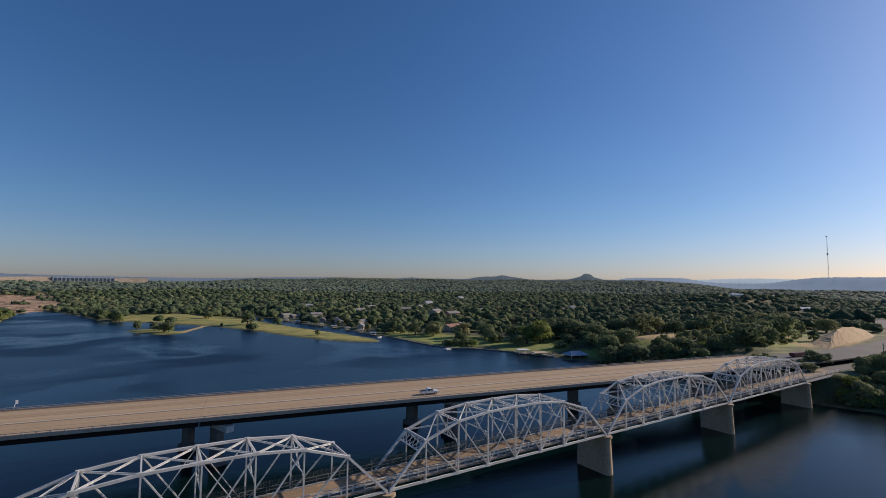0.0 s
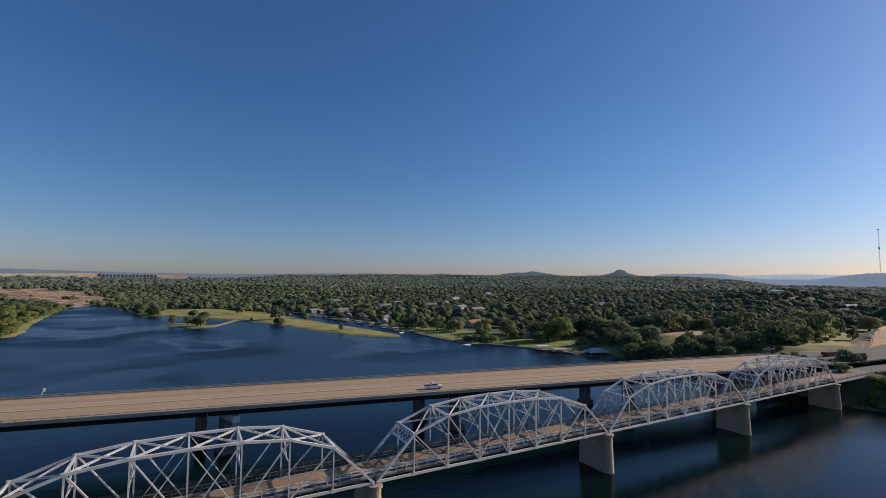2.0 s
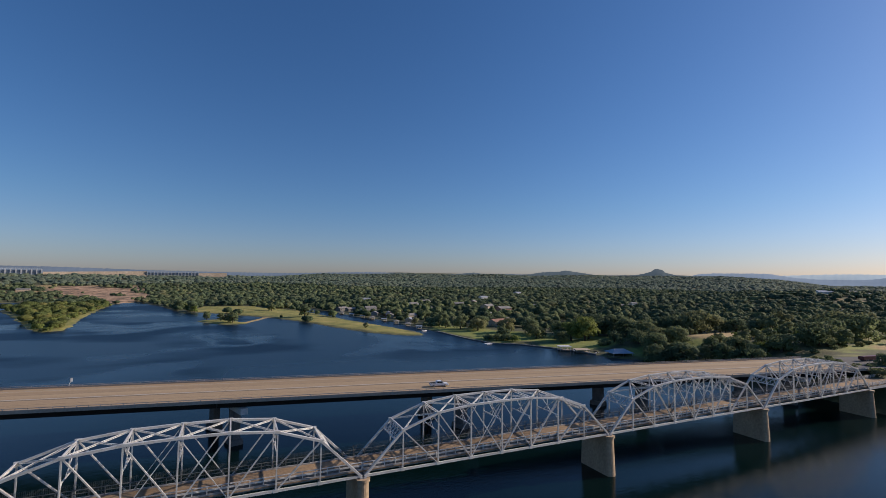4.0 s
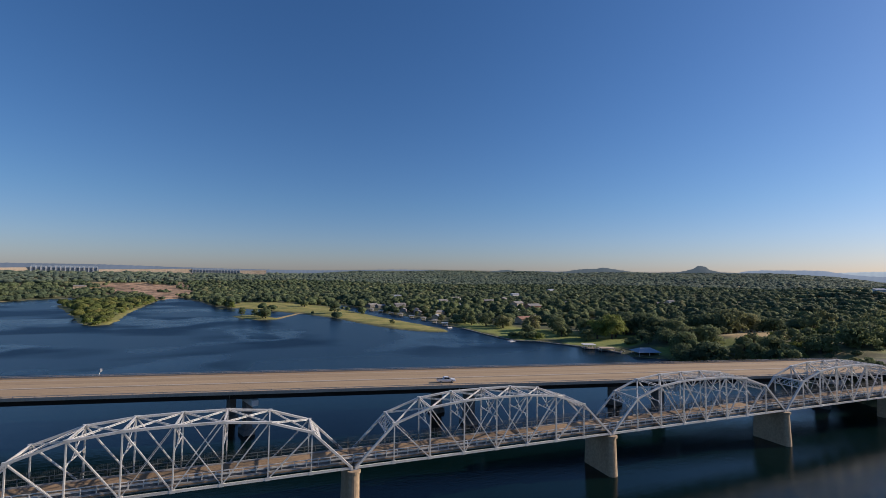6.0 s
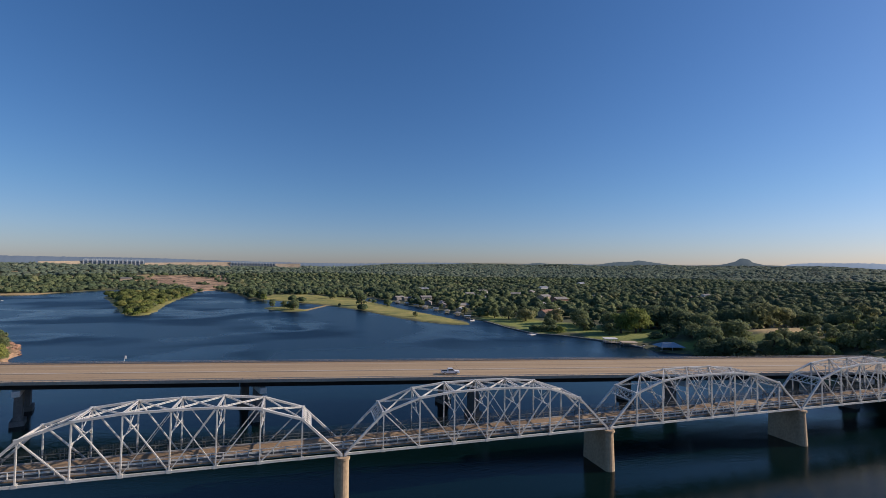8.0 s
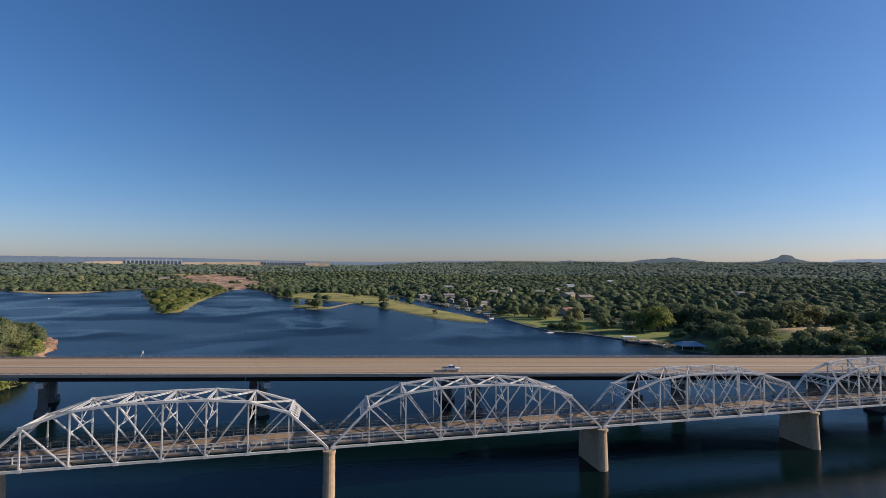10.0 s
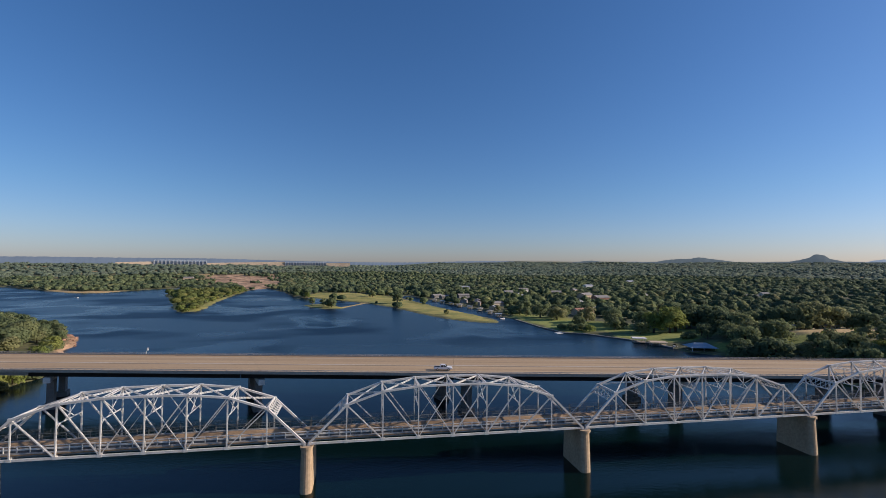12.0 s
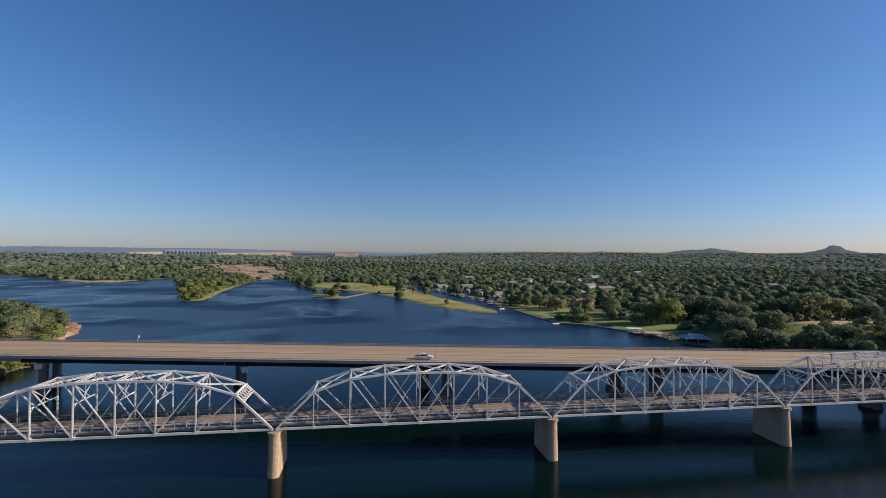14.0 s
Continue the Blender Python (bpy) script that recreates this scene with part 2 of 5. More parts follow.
POINT = [(-300, 690), (-216, 488), (-184, 413), (-163, 384), (-147, 399), (-168, 543), (-186, 730), (-215, 810)]
GRANITE = [(-262, 870), (-185, 876), (-170, 950), (-205, 1150), (-250, 1330), (-410, 1310), (-350, 1050)]


def lake_distance(px, py):
    d = signed_distance(px, py, LAKE)
    d = d + 1.6 * waves(px, py, 26, 3) * smooth(0, 200, np.abs(px) + 60) + 0.7 * waves(px, py, 9, 4)
    return np.maximum(d, -signed_distance(px, py, ISLET) + 0.4 * waves(px, py, 9, 5))


def ground_height(px, py):
    px, py = np.asarray(px, float), np.asarray(py, float)
    d = lake_distance(px, py)
    far = np.hypot(px, py + 95)
    bank = 0.9 * smooth(0, 5, d) + 2.2 * smooth(4, 80, d) - 2.5 * smooth(0, 8, -d) + 0.02
    rise = 80 * np.clip((far - 420) / 3700, 0, 2) ** 1.45 * smooth(0, 600, d)
    rise = rise * (1 - 0.75 * smooth(57, 66, np.degrees(np.arctan2(px, py + 95))))
    upriver = smooth(18, -2, np.degrees(np.arctan2(px, py + 95))) * smooth(-75, -60, np.degrees(np.arctan2(px, py + 95)))
    rise = rise + upriver * smooth(950, 2100, far) * 11
    rise = rise * (1 - upriver * smooth(2280, 2420, far)) + 34 * upriver * smooth(2280, 2420, far)
    roll = waves(px, py, 700, 8) * (1.5 + far / 900) * smooth(60, 500, d)
    east = 9.5 * smooth(2, 60, d) * smooth(150, 190, px) * smooth(200, 105, py) * smooth(1500, 500, px)
    west = (2.5 * smooth(0, 7, d) + 2.5 * smooth(5, 45, d)) * smooth(-118, -140, px) * smooth(330, 240, py) * smooth(90, 130, py)
    west = west + 3.0 * smooth(2, 30, d) * smooth(-112, -135, px) * smooth(150, 100, py)
    land = bank + rise + np.where(d > 0, roll, 0) + east + west
    for kx, ky, up, wide in KNOLLS:
        land = land + up * np.exp(-((px - kx) ** 2 + (py - ky) ** 2) / wide ** 2)
    for line, top, half in ((ROAD_EAST, 12.95, 15.5), (OLD_ROAD_EAST, 10.5, 6)):
        k = smooth(half + 16, half, line_distance(px, py, line)) * smooth(0, 14, d)
        land = land * (1 - k) + np.minimum(top, 12.95 + 0 * d) * k
    return land


def glades(px, py):
    """Small dry clearings scattered in the woods."""
    return smooth(0.8, 1.1, waves(px, py, 120, 71) + 0.45 * smooth(-150, -350, px)) * smooth(330, 420, np.hypot(px, py + 95)) * smooth(20, 60, lake_distance(px, py))


def ground_cover(px, py):
    """Shares of meadow, lawn, bare earth, granite and sand at each place."""
    px, py = np.asarray(px, float), np.asarray(py, float)
    edge = 2.5 * waves(px, py, 22, 12)
    d = lake_distance(px, py)
    meadow = smooth(3, -3, signed_distance(px, py, MEADOW) + edge)
    meadow = np.maximum(meadow, smooth(0, -2, signed_distance(px, py, ISLET)))
    meadow = np.maximum(meadow, 0.9 * smooth(13, 6, d + edge) * smooth(8, 0, signed_distance(px, py, POINT)) * smooth(720, 560, py))
    lawn, dry = np.zeros(px.shape), np.zeros(px.shape)
    for p in LAWNS:
        lawn = np.maximum(lawn, smooth(4, -4, signed_distance(px, py, p) + 2 * edge))
    for p in DRY:
        dry = np.maximum(dry, smooth(4, -4, signed_distance(px, py, p) + edge))
    dry = np.maximum(dry, 0.75 * glades(px, py))
    verge = smooth(215, 230, px) * smooth(470, 430, px) * smooth(24, 32, py + 0.03 * (px - 300)) * smooth(105, 85, py)
    verge = np.maximum(verge, smooth(32, 22, line_distance(px, py, ROAD_EAST)) * smooth(205, 225, px))
    meadow = np.maximum(meadow, verge * (0.14 + 0.28 * waves(px, py, 34, 15)))
    rock = smooth(25, -25, signed_distance(px, py, GRANITE) + 40 * waves(px, py, 120, 14))
    rock = np.maximum(rock, smooth(5.5, 2, d) * smooth(-132, -142, px) * smooth(300, 250, py) * smooth(140, 165, py))
    sand = smooth(2.0, 0.2, d) * smooth(-3, -0.5, d) * 0.8
    return meadow, lawn, dry, rock, sand


# ---- meshes ----
def mesh_object(name, verts, faces, mat, parent=None):
    me = bpy.data.meshes.new(name)
    me.from_pydata(verts, [], faces)
    me.materials.append(mat)
    ob = new(name, me)
    if parent:
        ob.parent = parent
    return ob


def raw_mesh(name, verts, tris, mat, normals=None):
    """A mesh of triangles from arrays, with the shading normals if they are given."""
    me = bpy.data.meshes.new(name)
    me.vertices.add(len(verts))
    me.vertices.foreach_set("co", np.asarray(verts, np.float32).ravel())
    me.loops.add(3 * len(tris))
    me.loops.foreach_set("vertex_index", np.asarray(tris, np.int32).ravel())
    me.polygons.add(len(tris))
    me.polygons.foreach_set("loop_start", np.arange(0, 3 * len(tris), 3, dtype=np.int32))
    me.update(calc_edges=True)
    me.materials.append(mat)
    if normals is not None:
        me.polygons.foreach_set("use_smooth", np.ones(len(tris), bool))
        me.normals_split_custom_set_from_vertices(normals)
    return me


def part(name, bm, mat, parent, label=""):
    me = bpy.data.meshes.new(name)
    bm.to_mesh(me)
    bm.free()
    me.materials.append(mat)
    ob = new(name, me)
    ob.parent = parent
    return tagged(ob, label)


def thing(name, label, category, group="", kind="", at=None):
    ob = new(name)
    ob.empty_display_size = 0.5
    if at is not None:
        ob.matrix_world = at
    return tagged(ob, label, category, group, kind)


def beam(bm, a, b, w, h, up=(0, 0, 1)):
    """A bar from a to b, w wide and h high."""
    a, b = Vector(a), Vector(b)
    way = (b - a).normalized()
    side = way.cross(Vector(up))
    side = (side if side.length > 1e-4 else way.cross(Vector((0, 1, 0)))).normalized()
    top = side.cross(way).normalized()
    vs = [bm.verts.new(p + side * (sx * w / 2) + top * (sz * h / 2)) for p in (a, b) for sx, sz in ((-1, -1), (1, -1), (1, 1), (-1, 1))]
    for q in ((0, 1, 2, 3), (7, 6, 5, 4), (0, 4, 5, 1), (1, 5, 6, 2), (2, 6, 7, 3), (3, 7, 4, 0)):
        bm.faces.new([vs[k] for k in q])


def box(bm, x0, y0, z0, x1, y1, z1):
    beam(bm, (x0, (y0 + y1) / 2, (z0 + z1) / 2), (x1, (y0 + y1) / 2, (z0 + z1) / 2), y1 - y0, z1 - z0)


def prism(bm, outline, z0, z1, taper=1.0, centre=(0, 0)):
    """A column with that outline, drawn in by taper at its top."""
    cx, cy = centre
    low = [bm.verts.new((x, y, z0)) for x, y in outline]
    high = [bm.verts.new((cx + (x - cx) * taper, cy + (y - cy) * taper, z1)) for x, y in outline]
    n = len(outline)
    for k in range(n):
        bm.faces.new((low[k], low[(k + 1) % n], high[(k + 1) % n], high[k]))
    bm.faces.new(high)
    bm.faces.new(low[::-1])


def laced(bm, a, b, w, h, plane, bars=True):
    """A built-up bar: two channels with zigzag lacing between them. plane: the direction across the lacing."""
    a, b, plane = Vector(a), Vector(b), Vector(plane).normalized()
    way = (b - a).normalized()
    off = plane * (w / 2 - 0.05)
    for s in (-1, 1):
        beam(bm, a + off * s, b + off * s, 0.1, h, way.cross(plane) if abs(way.dot(plane)) < 0.99 else (0, 0, 1))
    if bars:
        n = max(2, int((b - a).length / (w * 1.1)))
        for k in range(n):
            s = 1 if k % 2 else -1
            p, q = a.lerp(b, k / n), a.lerp(b, (k + 1) / n)
            beam(bm, p + off * s, q - off * s, 0.05, h * 0.5, way.cross(plane))


# ---- ground ----
def ground_material():
    m, nodes, links, b = material("ground_cover", 0.95)
    fine = noise_tex(nodes, links, 0.6, 6, 0.65)
    mid = noise_tex(nodes, links, 0.035, 5, 0.6)
    floor = ramp(nodes, links, mid, [(0.3, (0.06, 0.072, 0.028)), (0.55, (0.09, 0.094, 0.036)), (0.72, (0.14, 0.125, 0.055))])
    tufts = mix(nodes, links, 0.5, mid, noise_tex(nodes, links, 0.11, 5, 0.7, (0.5, 1, 1)))
    grass = ramp(nodes, links, tufts, [(0.38, (0.15, 0.17, 0.035)), (0.5, (0.28, 0.265, 0.055)), (0.6, (0.42, 0.34, 0.09))])
    lawn = ramp(nodes, links, mid, [(0.3, (0.18, 0.22, 0.04)), (0.65, (0.28, 0.3, 0.058)), (0.8, (0.36, 0.32, 0.09))])
    dry = ramp(nodes, links, fine, [(0.3, (0.4, 0.28, 0.11)), (0.7, (0.52, 0.37, 0.16))])
    rock = ramp(nodes, links, noise_tex(nodes, links, 0.045, 7, 0.8, (1, 0.5, 1)), [(0.4, (0.09, 0.085, 0.045)), (0.46, (0.27, 0.165, 0.09)), (0.54, (0.5, 0.32, 0.185)), (0.66, (0.6, 0.43, 0.28))])
    sand = ramp(nodes, links, fine, [(0.3, (0.13, 0.13, 0.05)), (0.7, (0.27, 0.24, 0.11))])
    col = floor
    for name, c in (("meadow", grass), ("lawn", lawn), ("sand", sand), ("dry", dry), ("granite", rock)):
        at = nodes.new("ShaderNodeAttribute")
        at.attribute_name = name
        col = mix(nodes, links, at.outputs["Fac"], col, c)
    grain = ramp(nodes, links, fine, [(0.3, (0.7, 0.7, 0.7)), (0.7, (1.12, 1.12, 1.12))])
    links.new(mix(nodes, links, 1.0, col, grain, "MULTIPLY"), b.inputs["Base Color"])
    bump(nodes, links, b, fine, 0.6, 0.25)
    return m


def build_ground():
    az = np.unique(np.round(np.concatenate([np.arange(-180, -46, 6), np.arange(-46, 92, 0.34), np.arange(92, 180, 6)]), 3))
    rad = [8.0]
    while rad[-1] < 4850:
        rad.append(rad[-1] * (1.0145 if rad[-1] > 90 else 1.12))
    rad = np.array(rad)
    a, r = np.meshgrid(np.radians(az), rad)
    px, py = (r * np.sin(a)).ravel(), (r * np.cos(a) - 95).ravel()
    pz = ground_height(px, py)
    n, k = len(az), len(rad)
    verts = np.column_stack([px, py, pz])
    verts = np.vstack([verts, [[0, -95, -2.5]]])
    i, j = np.meshgrid(np.arange(k - 1), np.arange(n), indexing="ij")
    j2 = (j + 1) % n
    q = np.stack([i * n + j, (i + 1) * n + j, (i + 1) * n + j2, i * n + j2], -1).reshape(-1, 4)
    tris = np.vstack([q[:, [0, 1, 2]], q[:, [0, 2, 3]], np.stack([np.full(n, k * n), np.arange(n), (np.arange(n) + 1) % n], -1)])
    me = raw_mesh("ground", verts, tris[:, ::-1], ground_material())
    me.polygons.foreach_set("use_smooth", np.ones(len(tris), bool))
    for name, share in zip(("meadow", "lawn", "dry", "granite", "sand"), ground_cover(px, py)):
        at = me.attributes.new(name, "FLOAT", "POINT")
        at.data.foreach_set("value", np.append(share, 0).astype(np.float32))
    return tagged(new("ground", me), "rolling wooded lakeside land with grass, lawns and bare earth", "ground", kind="structure")


build_ground()


def water_material():
    """Calm by the bridges, ruffled out on the lake, with swirls of slick water between darker cat's-paws."""
    m, nodes, links, b = material("lake_water", 0.06)
    b.inputs["IOR"].default_value = 1.33
    b.inputs["Specular IOR Level"].default_value = 0.33
    ripple = noise_tex(nodes, links, 1.1, 4, 0.6, (0.4, 1.2, 1))
    swell = noise_tex(nodes, links, 0.2, 3, 0.5, (0.4, 1.1, 1))
    co = nodes.new("ShaderNodeTexCoord")

    def swirled(warp_scale, push_by, stretch, detail):
        warp = nodes.new("ShaderNodeTexNoise")
        warp.inputs["Scale"].default_value, warp.inputs["Detail"].default_value = warp_scale, 3
        links.new(co.outputs["Object"], warp.inputs["Vector"])
        push = nodes.new("ShaderNodeVectorMath")
        push.operation = "MULTIPLY_ADD"
        push.inputs[1].default_value = (push_by, push_by, 0)
        links.new(warp.outputs["Color"], push.inputs[0])
        links.new(co.outputs["Object"], push.inputs[2])
        flat = nodes.new("ShaderNodeMapping")
        flat.inputs["Scale"].default_value = stretch
        links.new(push.outputs[0], flat.inputs[0])
        tex = nodes.new("ShaderNodeTexNoise")
        tex.inputs["Scale"].default_value, tex.inputs["Detail"].default_value = 1.0, detail
        links.new(flat.outputs[0], tex.inputs["Vector"])
        return tex.outputs["Fac"]

    slick = ramp(nodes, links, swirled(0.011, 150, (0.007, 0.0075, 1), 2), [(0.5, (0, 0, 0)), (0.56, (0.75, 0.75, 0.75)), (0.58, (0.9, 0.9, 0.9)), (0.63, (0, 0, 0))])
    paws = ramp(nodes, links, swirled(0.006, 120, (0.006, 0.009, 1), 2), [(0.47, (0, 0, 0)), (0.56, (1, 1, 1))])
    part_xy = nodes.new("ShaderNodeSeparateXYZ")
    links.new(co.outputs["Object"], part_xy.inputs[0])

    def reach(socket, lo, hi):
        r = nodes.new("ShaderNodeMapRange")
        r.inputs["From Min"].default_value, r.inputs["From Max"].default_value = lo, hi
        links.new(part_xy.outputs[socket], r.inputs["Value"])
        return r.outputs[0]

    out = reach("Y", 60, 190)
    breeze = mix(nodes, links, 1.0, reach("X", 70, 170), ramp(nodes, links, swirled(0.02, 60, (0.016, 0.03, 1), 3), [(0.4, (0, 0, 0)), (0.6, (1, 1, 1))]), "MULTIPLY")
    open_lake = mix(nodes, links, paws, (0.29, 0.29, 0.29), (0.42, 0.42, 0.42))
    ruff = mix(nodes, links, out, mix(nodes, links, breeze, (0.13, 0.13, 0.13), (0.24, 0.24, 0.24)), mix(nodes, links, slick, open_lake, (0.2, 0.2, 0.2)))
    links.new(ruff, b.inputs["Roughness"])
    # greenish by the bridges; farther out, reflected sky blue is put into the colour
    links.new(mix(nodes, links, out, (0.002, 0.009, 0.009), (0.001, 0.01, 0.027)), b.inputs["Base Color"])
    n = nodes.new("ShaderNodeBump")
    n.inputs["Distance"].default_value = 0.14
    lake_chop = mix(nodes, links, paws, (0.36, 0.36, 0.36), (0.9, 0.9, 0.9))
    links.new(mix(nodes, links, out, mix(nodes, links, breeze, (0.5, 0.5, 0.5), (0.9, 0.9, 0.9)), mix(nodes, links, slick, lake_chop, (0.25, 0.25, 0.25))), n.inputs["Strength"])
    links.new(mix(nodes, links, 0.5, ripple, swell), n.inputs["Height"])
    links.new(n.outputs[0], b.inputs["Normal"])
    return m


tagged(mesh_object("water", [(-1600, -1200, 0), (700, -1200, 0), (700, 1500, 0), (-1600, 1500, 0)], [(0, 1, 2, 3)], water_material()),
       "dark blue lake water with faint wind streaks", "water", kind="structure")

# ---- old truss bridge ----
PANEL, CHORD, GAP, WIDE = 7.62, 9.8, 0.35, 8.1
SPAN = 8 * PANEL + 2 * GAP
RISE = [0, 7.5, 10.05, 10.85, 10.95, 10.85, 10.05, 7.5, 0]
DECK_Z = CHORD + 0.85


def low(k, side):
    return Vector((GAP + k * PANEL, side * WIDE, CHORD))


def high(k, side):
    return Vector((GAP + k * PANEL, side * WIDE, CHORD + RISE[k]))


def build_span():
    root = thing("truss_span", "silver-grey riveted steel through-truss bridge span on concrete piers", "bridge", "spans of the old bridge")
    across = (0, 1, 0)
    for side in (0, 1):
        for k in range(1, 7):
            bm = bmesh.new()
            beam(bm, high(k, side), high(k + 1, side), 0.46, 0.4)
            part("top_chord", bm, STEEL, root)
        for k, e in ((0, 1), (8, 7)):
            bm = bmesh.new()
            beam(bm, low(k, side), high(e, side), 0.46, 0.42)
            part("end_post", bm, STEEL, root)
        bm = bmesh.new()
        for dz in (-0.17, 0.17):
            beam(bm, low(0, side) + Vector((-0.2, 0, dz)), low(8, side) + Vector((0.2, 0, dz)), 0.34, 0.1)
        for dy in (-0.14, 0.14):
            beam(bm, low(0, side) + Vector((-0.2, dy, 0)), low(8, side) + Vector((0.2, dy, 0)), 0.05, 0.26)
        part("bottom_chord", bm, STEEL, root)
        for k in range(1, 8):
            bm = bmesh.new()
            laced(bm, low(k, side), high(k, side), 0.34 if k not in (1, 7) else 0.26, 0.22, across)
            for p in (low(k, side), high(k, side)):
                beam(bm, p + Vector((-0.42, 0, 0)), p + Vector((0.42, 0, 0)), 0.4, 0.55)
            part("vertical", bm, STEEL, root)
        for a, b, w in ((1, 2, 0.34), (2, 3, 0.3), (3, 4, 0.26), (7, 6, 0.34), (6, 5, 0.3), (5, 4, 0.26), (4, 3, 0.14), (4, 5, 0.14)):
            bm = bmesh.new()
            if w > 0.2:
                laced(bm, high(a, side), low(b, side), w, 0.2, across)
            else:
                beam(bm, high(a, side), low(b, side), 0.12, w)
            part("diagonal", bm, STEEL, root)
    for k in range(1, 8):
        bm = bmesh.new()
        laced(bm, high(k, 0), high(k, 1), 0.5, 0.22, (0, 0, 1))
        part("top_strut", bm, STEEL, root)
    for k in range(1, 7):
        for s in (0, 1):
            bm = bmesh.new()
            a, b = high(k, s), high(k + 1, 1 - s)
            laced(bm, a, b, 0.32, 0.16, (0, 0, 1))
            part("lateral_brace", bm, STEEL, root)
    for k in range(2, 7):
        bm = bmesh.new()
        drop = min(RISE[k] - 6.2, 4.2)
        a, b = high(k, 0) - Vector((0, 0, drop)), high(k, 1) - Vector((0, 0, drop))
        mid_top, mid_low = high(k, 0).lerp(high(k, 1), 0.5), a.lerp(b, 0.5)
        beam(bm, a, b, 0.16, 0.2)
        for p, q in ((high(k, 0), b.lerp(a, 0.3)), (high(k, 1), a.lerp(b, 0.3)), (mid_top, mid_low)):
            beam(bm, p, q, 0.12, 0.14)
        for p, sgn in ((a, 1), (b, -1)):
            beam(bm, p + Vector((0, 0, -1.0)), p + Vector((0, sgn * 1.1, 0)), 0.1, 0.12)
        part("sway_frame", bm, STEEL, root)
    for k, e in ((1, 0), (7, 8)):
        bm = bmesh.new()
        step = (low(e, 0) - high(k, 0)).normalized() * 2.3
        tops, lows = (high(k, 0), high(k, 1)), (high(k, 0) + step, high(k, 1) + step)
        beam(bm, *tops, 0.3, 0.3)
        beam(bm, *lows, 0.24, 0.24)
        n = 6
        for j in range(n):
            p, q = tops[0].lerp(tops[1], j / n), tops[0].lerp(tops[1], (j + 1) / n)
            r, s = lows[0].lerp(lows[1], j / n), lows[0].lerp(lows[1], (j + 1) / n)
            beam(bm, p, s, 0.1, 0.16)
            beam(bm, r, q, 0.1, 0.16)
        part("portal_frame", bm, STEEL, root)
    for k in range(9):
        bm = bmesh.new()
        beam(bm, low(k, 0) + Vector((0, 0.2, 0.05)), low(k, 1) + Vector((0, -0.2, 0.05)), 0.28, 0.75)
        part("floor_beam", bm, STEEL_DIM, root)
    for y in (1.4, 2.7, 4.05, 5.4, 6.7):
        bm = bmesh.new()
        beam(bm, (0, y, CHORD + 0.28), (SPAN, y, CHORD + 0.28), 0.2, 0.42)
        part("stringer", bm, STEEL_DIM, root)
    bm = bmesh.new()
    box(bm, 0.03, 0.45, DECK_Z - 0.22, SPAN - 0.03, WIDE - 0.45, DECK_Z)
    part("deck_slab", bm, DECK_OLD, root, "brown stained concrete deck")
    for y in (0.62, WIDE - 0.62):
        bm = bmesh.new()
        box(bm, 0.03, y - 0.17, DECK_Z + 0.002, SPAN - 0.03, y + 0.17, DECK_Z + 0.25)
        part("kerb", bm, CONCRETE, root)
    return root


RAIL_DARK = worn("dull_dark_steel", (0.09, 0.1, 0.1), (0.15, 0.155, 0.15), 0.5, 0.7, 0.0, 5, 0.004)


def build_railing(length, beam_high=0.3, mat=STEEL, label="grey steel post-and-rail railing along the old bridge deck"):
    """A steel bridge railing along x, its foot at 0."""
    root = thing("bridge_railing", label, "railing", "railings of the old bridge")
    for z, w, h in ((1.18, 0.14, 0.12), (0.62, 0.08, beam_high)):
        bm = bmesh.new()
        beam(bm, (0.02, 0, z), (length - 0.02, 0, z), w, h)
        part("rail", bm, mat, root)
    n = int(length / 2.2)
    for k in range(n + 1):
        x = min(max(k * length / n, 0.1), length - 0.1)
        bm = bmesh.new()
        beam(bm, (x, 0, 0), (x, 0, 1.12), 0.16, 0.17, (0, 1, 0))
        part("post", bm, mat, root)
    return root


def build_parapet(length):
    """A low stained concrete wall behind the railing, with a coping."""
    root = thing("deck_parapet", "low stained grey concrete parapet along the deck edge", "parapet", "parapets of the old bridge")
    bm = bmesh.new()
    box(bm, 0.03, -0.1, 0, length - 0.03, 0.1, 0.62)
    part("wall", bm, PARAPET, root)
    bm = bmesh.new()
    box(bm, 0.03, -0.16, 0.622, length - 0.03, 0.16, 0.72)
    part("coping", bm, PARAPET, root)
    return root


def build_mesh_fence(length):
    root = thing("mesh_fence", "tall thin wire mesh fence behind the old bridge railing", "fence", "fences of the old bridge")
    n = int(length / 3.8)
    for k in range(n + 1):
        bm = bmesh.new()
        x = min(max(k * length / n, 0.05), length - 0.05)
        beam(bm, (x, 0, 0), (x, 0, 2.4), 0.07, 0.07, (0, 1, 0))
        part("fence_post", bm, RAIL_DARK, root)
    bm = bmesh.new()
    for k in range(15):
        beam(bm, (0, 0, 0.3 + 0.15 * k), (length, 0, 0.3 + 0.15 * k), 0.014, 0.014)
    for k in range(int(length / 0.25)):
        beam(bm, (0.12 + k * 0.25, 0, 0.2), (0.12 + k * 0.25, 0, 2.4), 0.014, 0.014, (0, 1, 0))
    tagged(part("wire_mesh", bm, RAIL_DARK, root), kind="stuff")
    return root


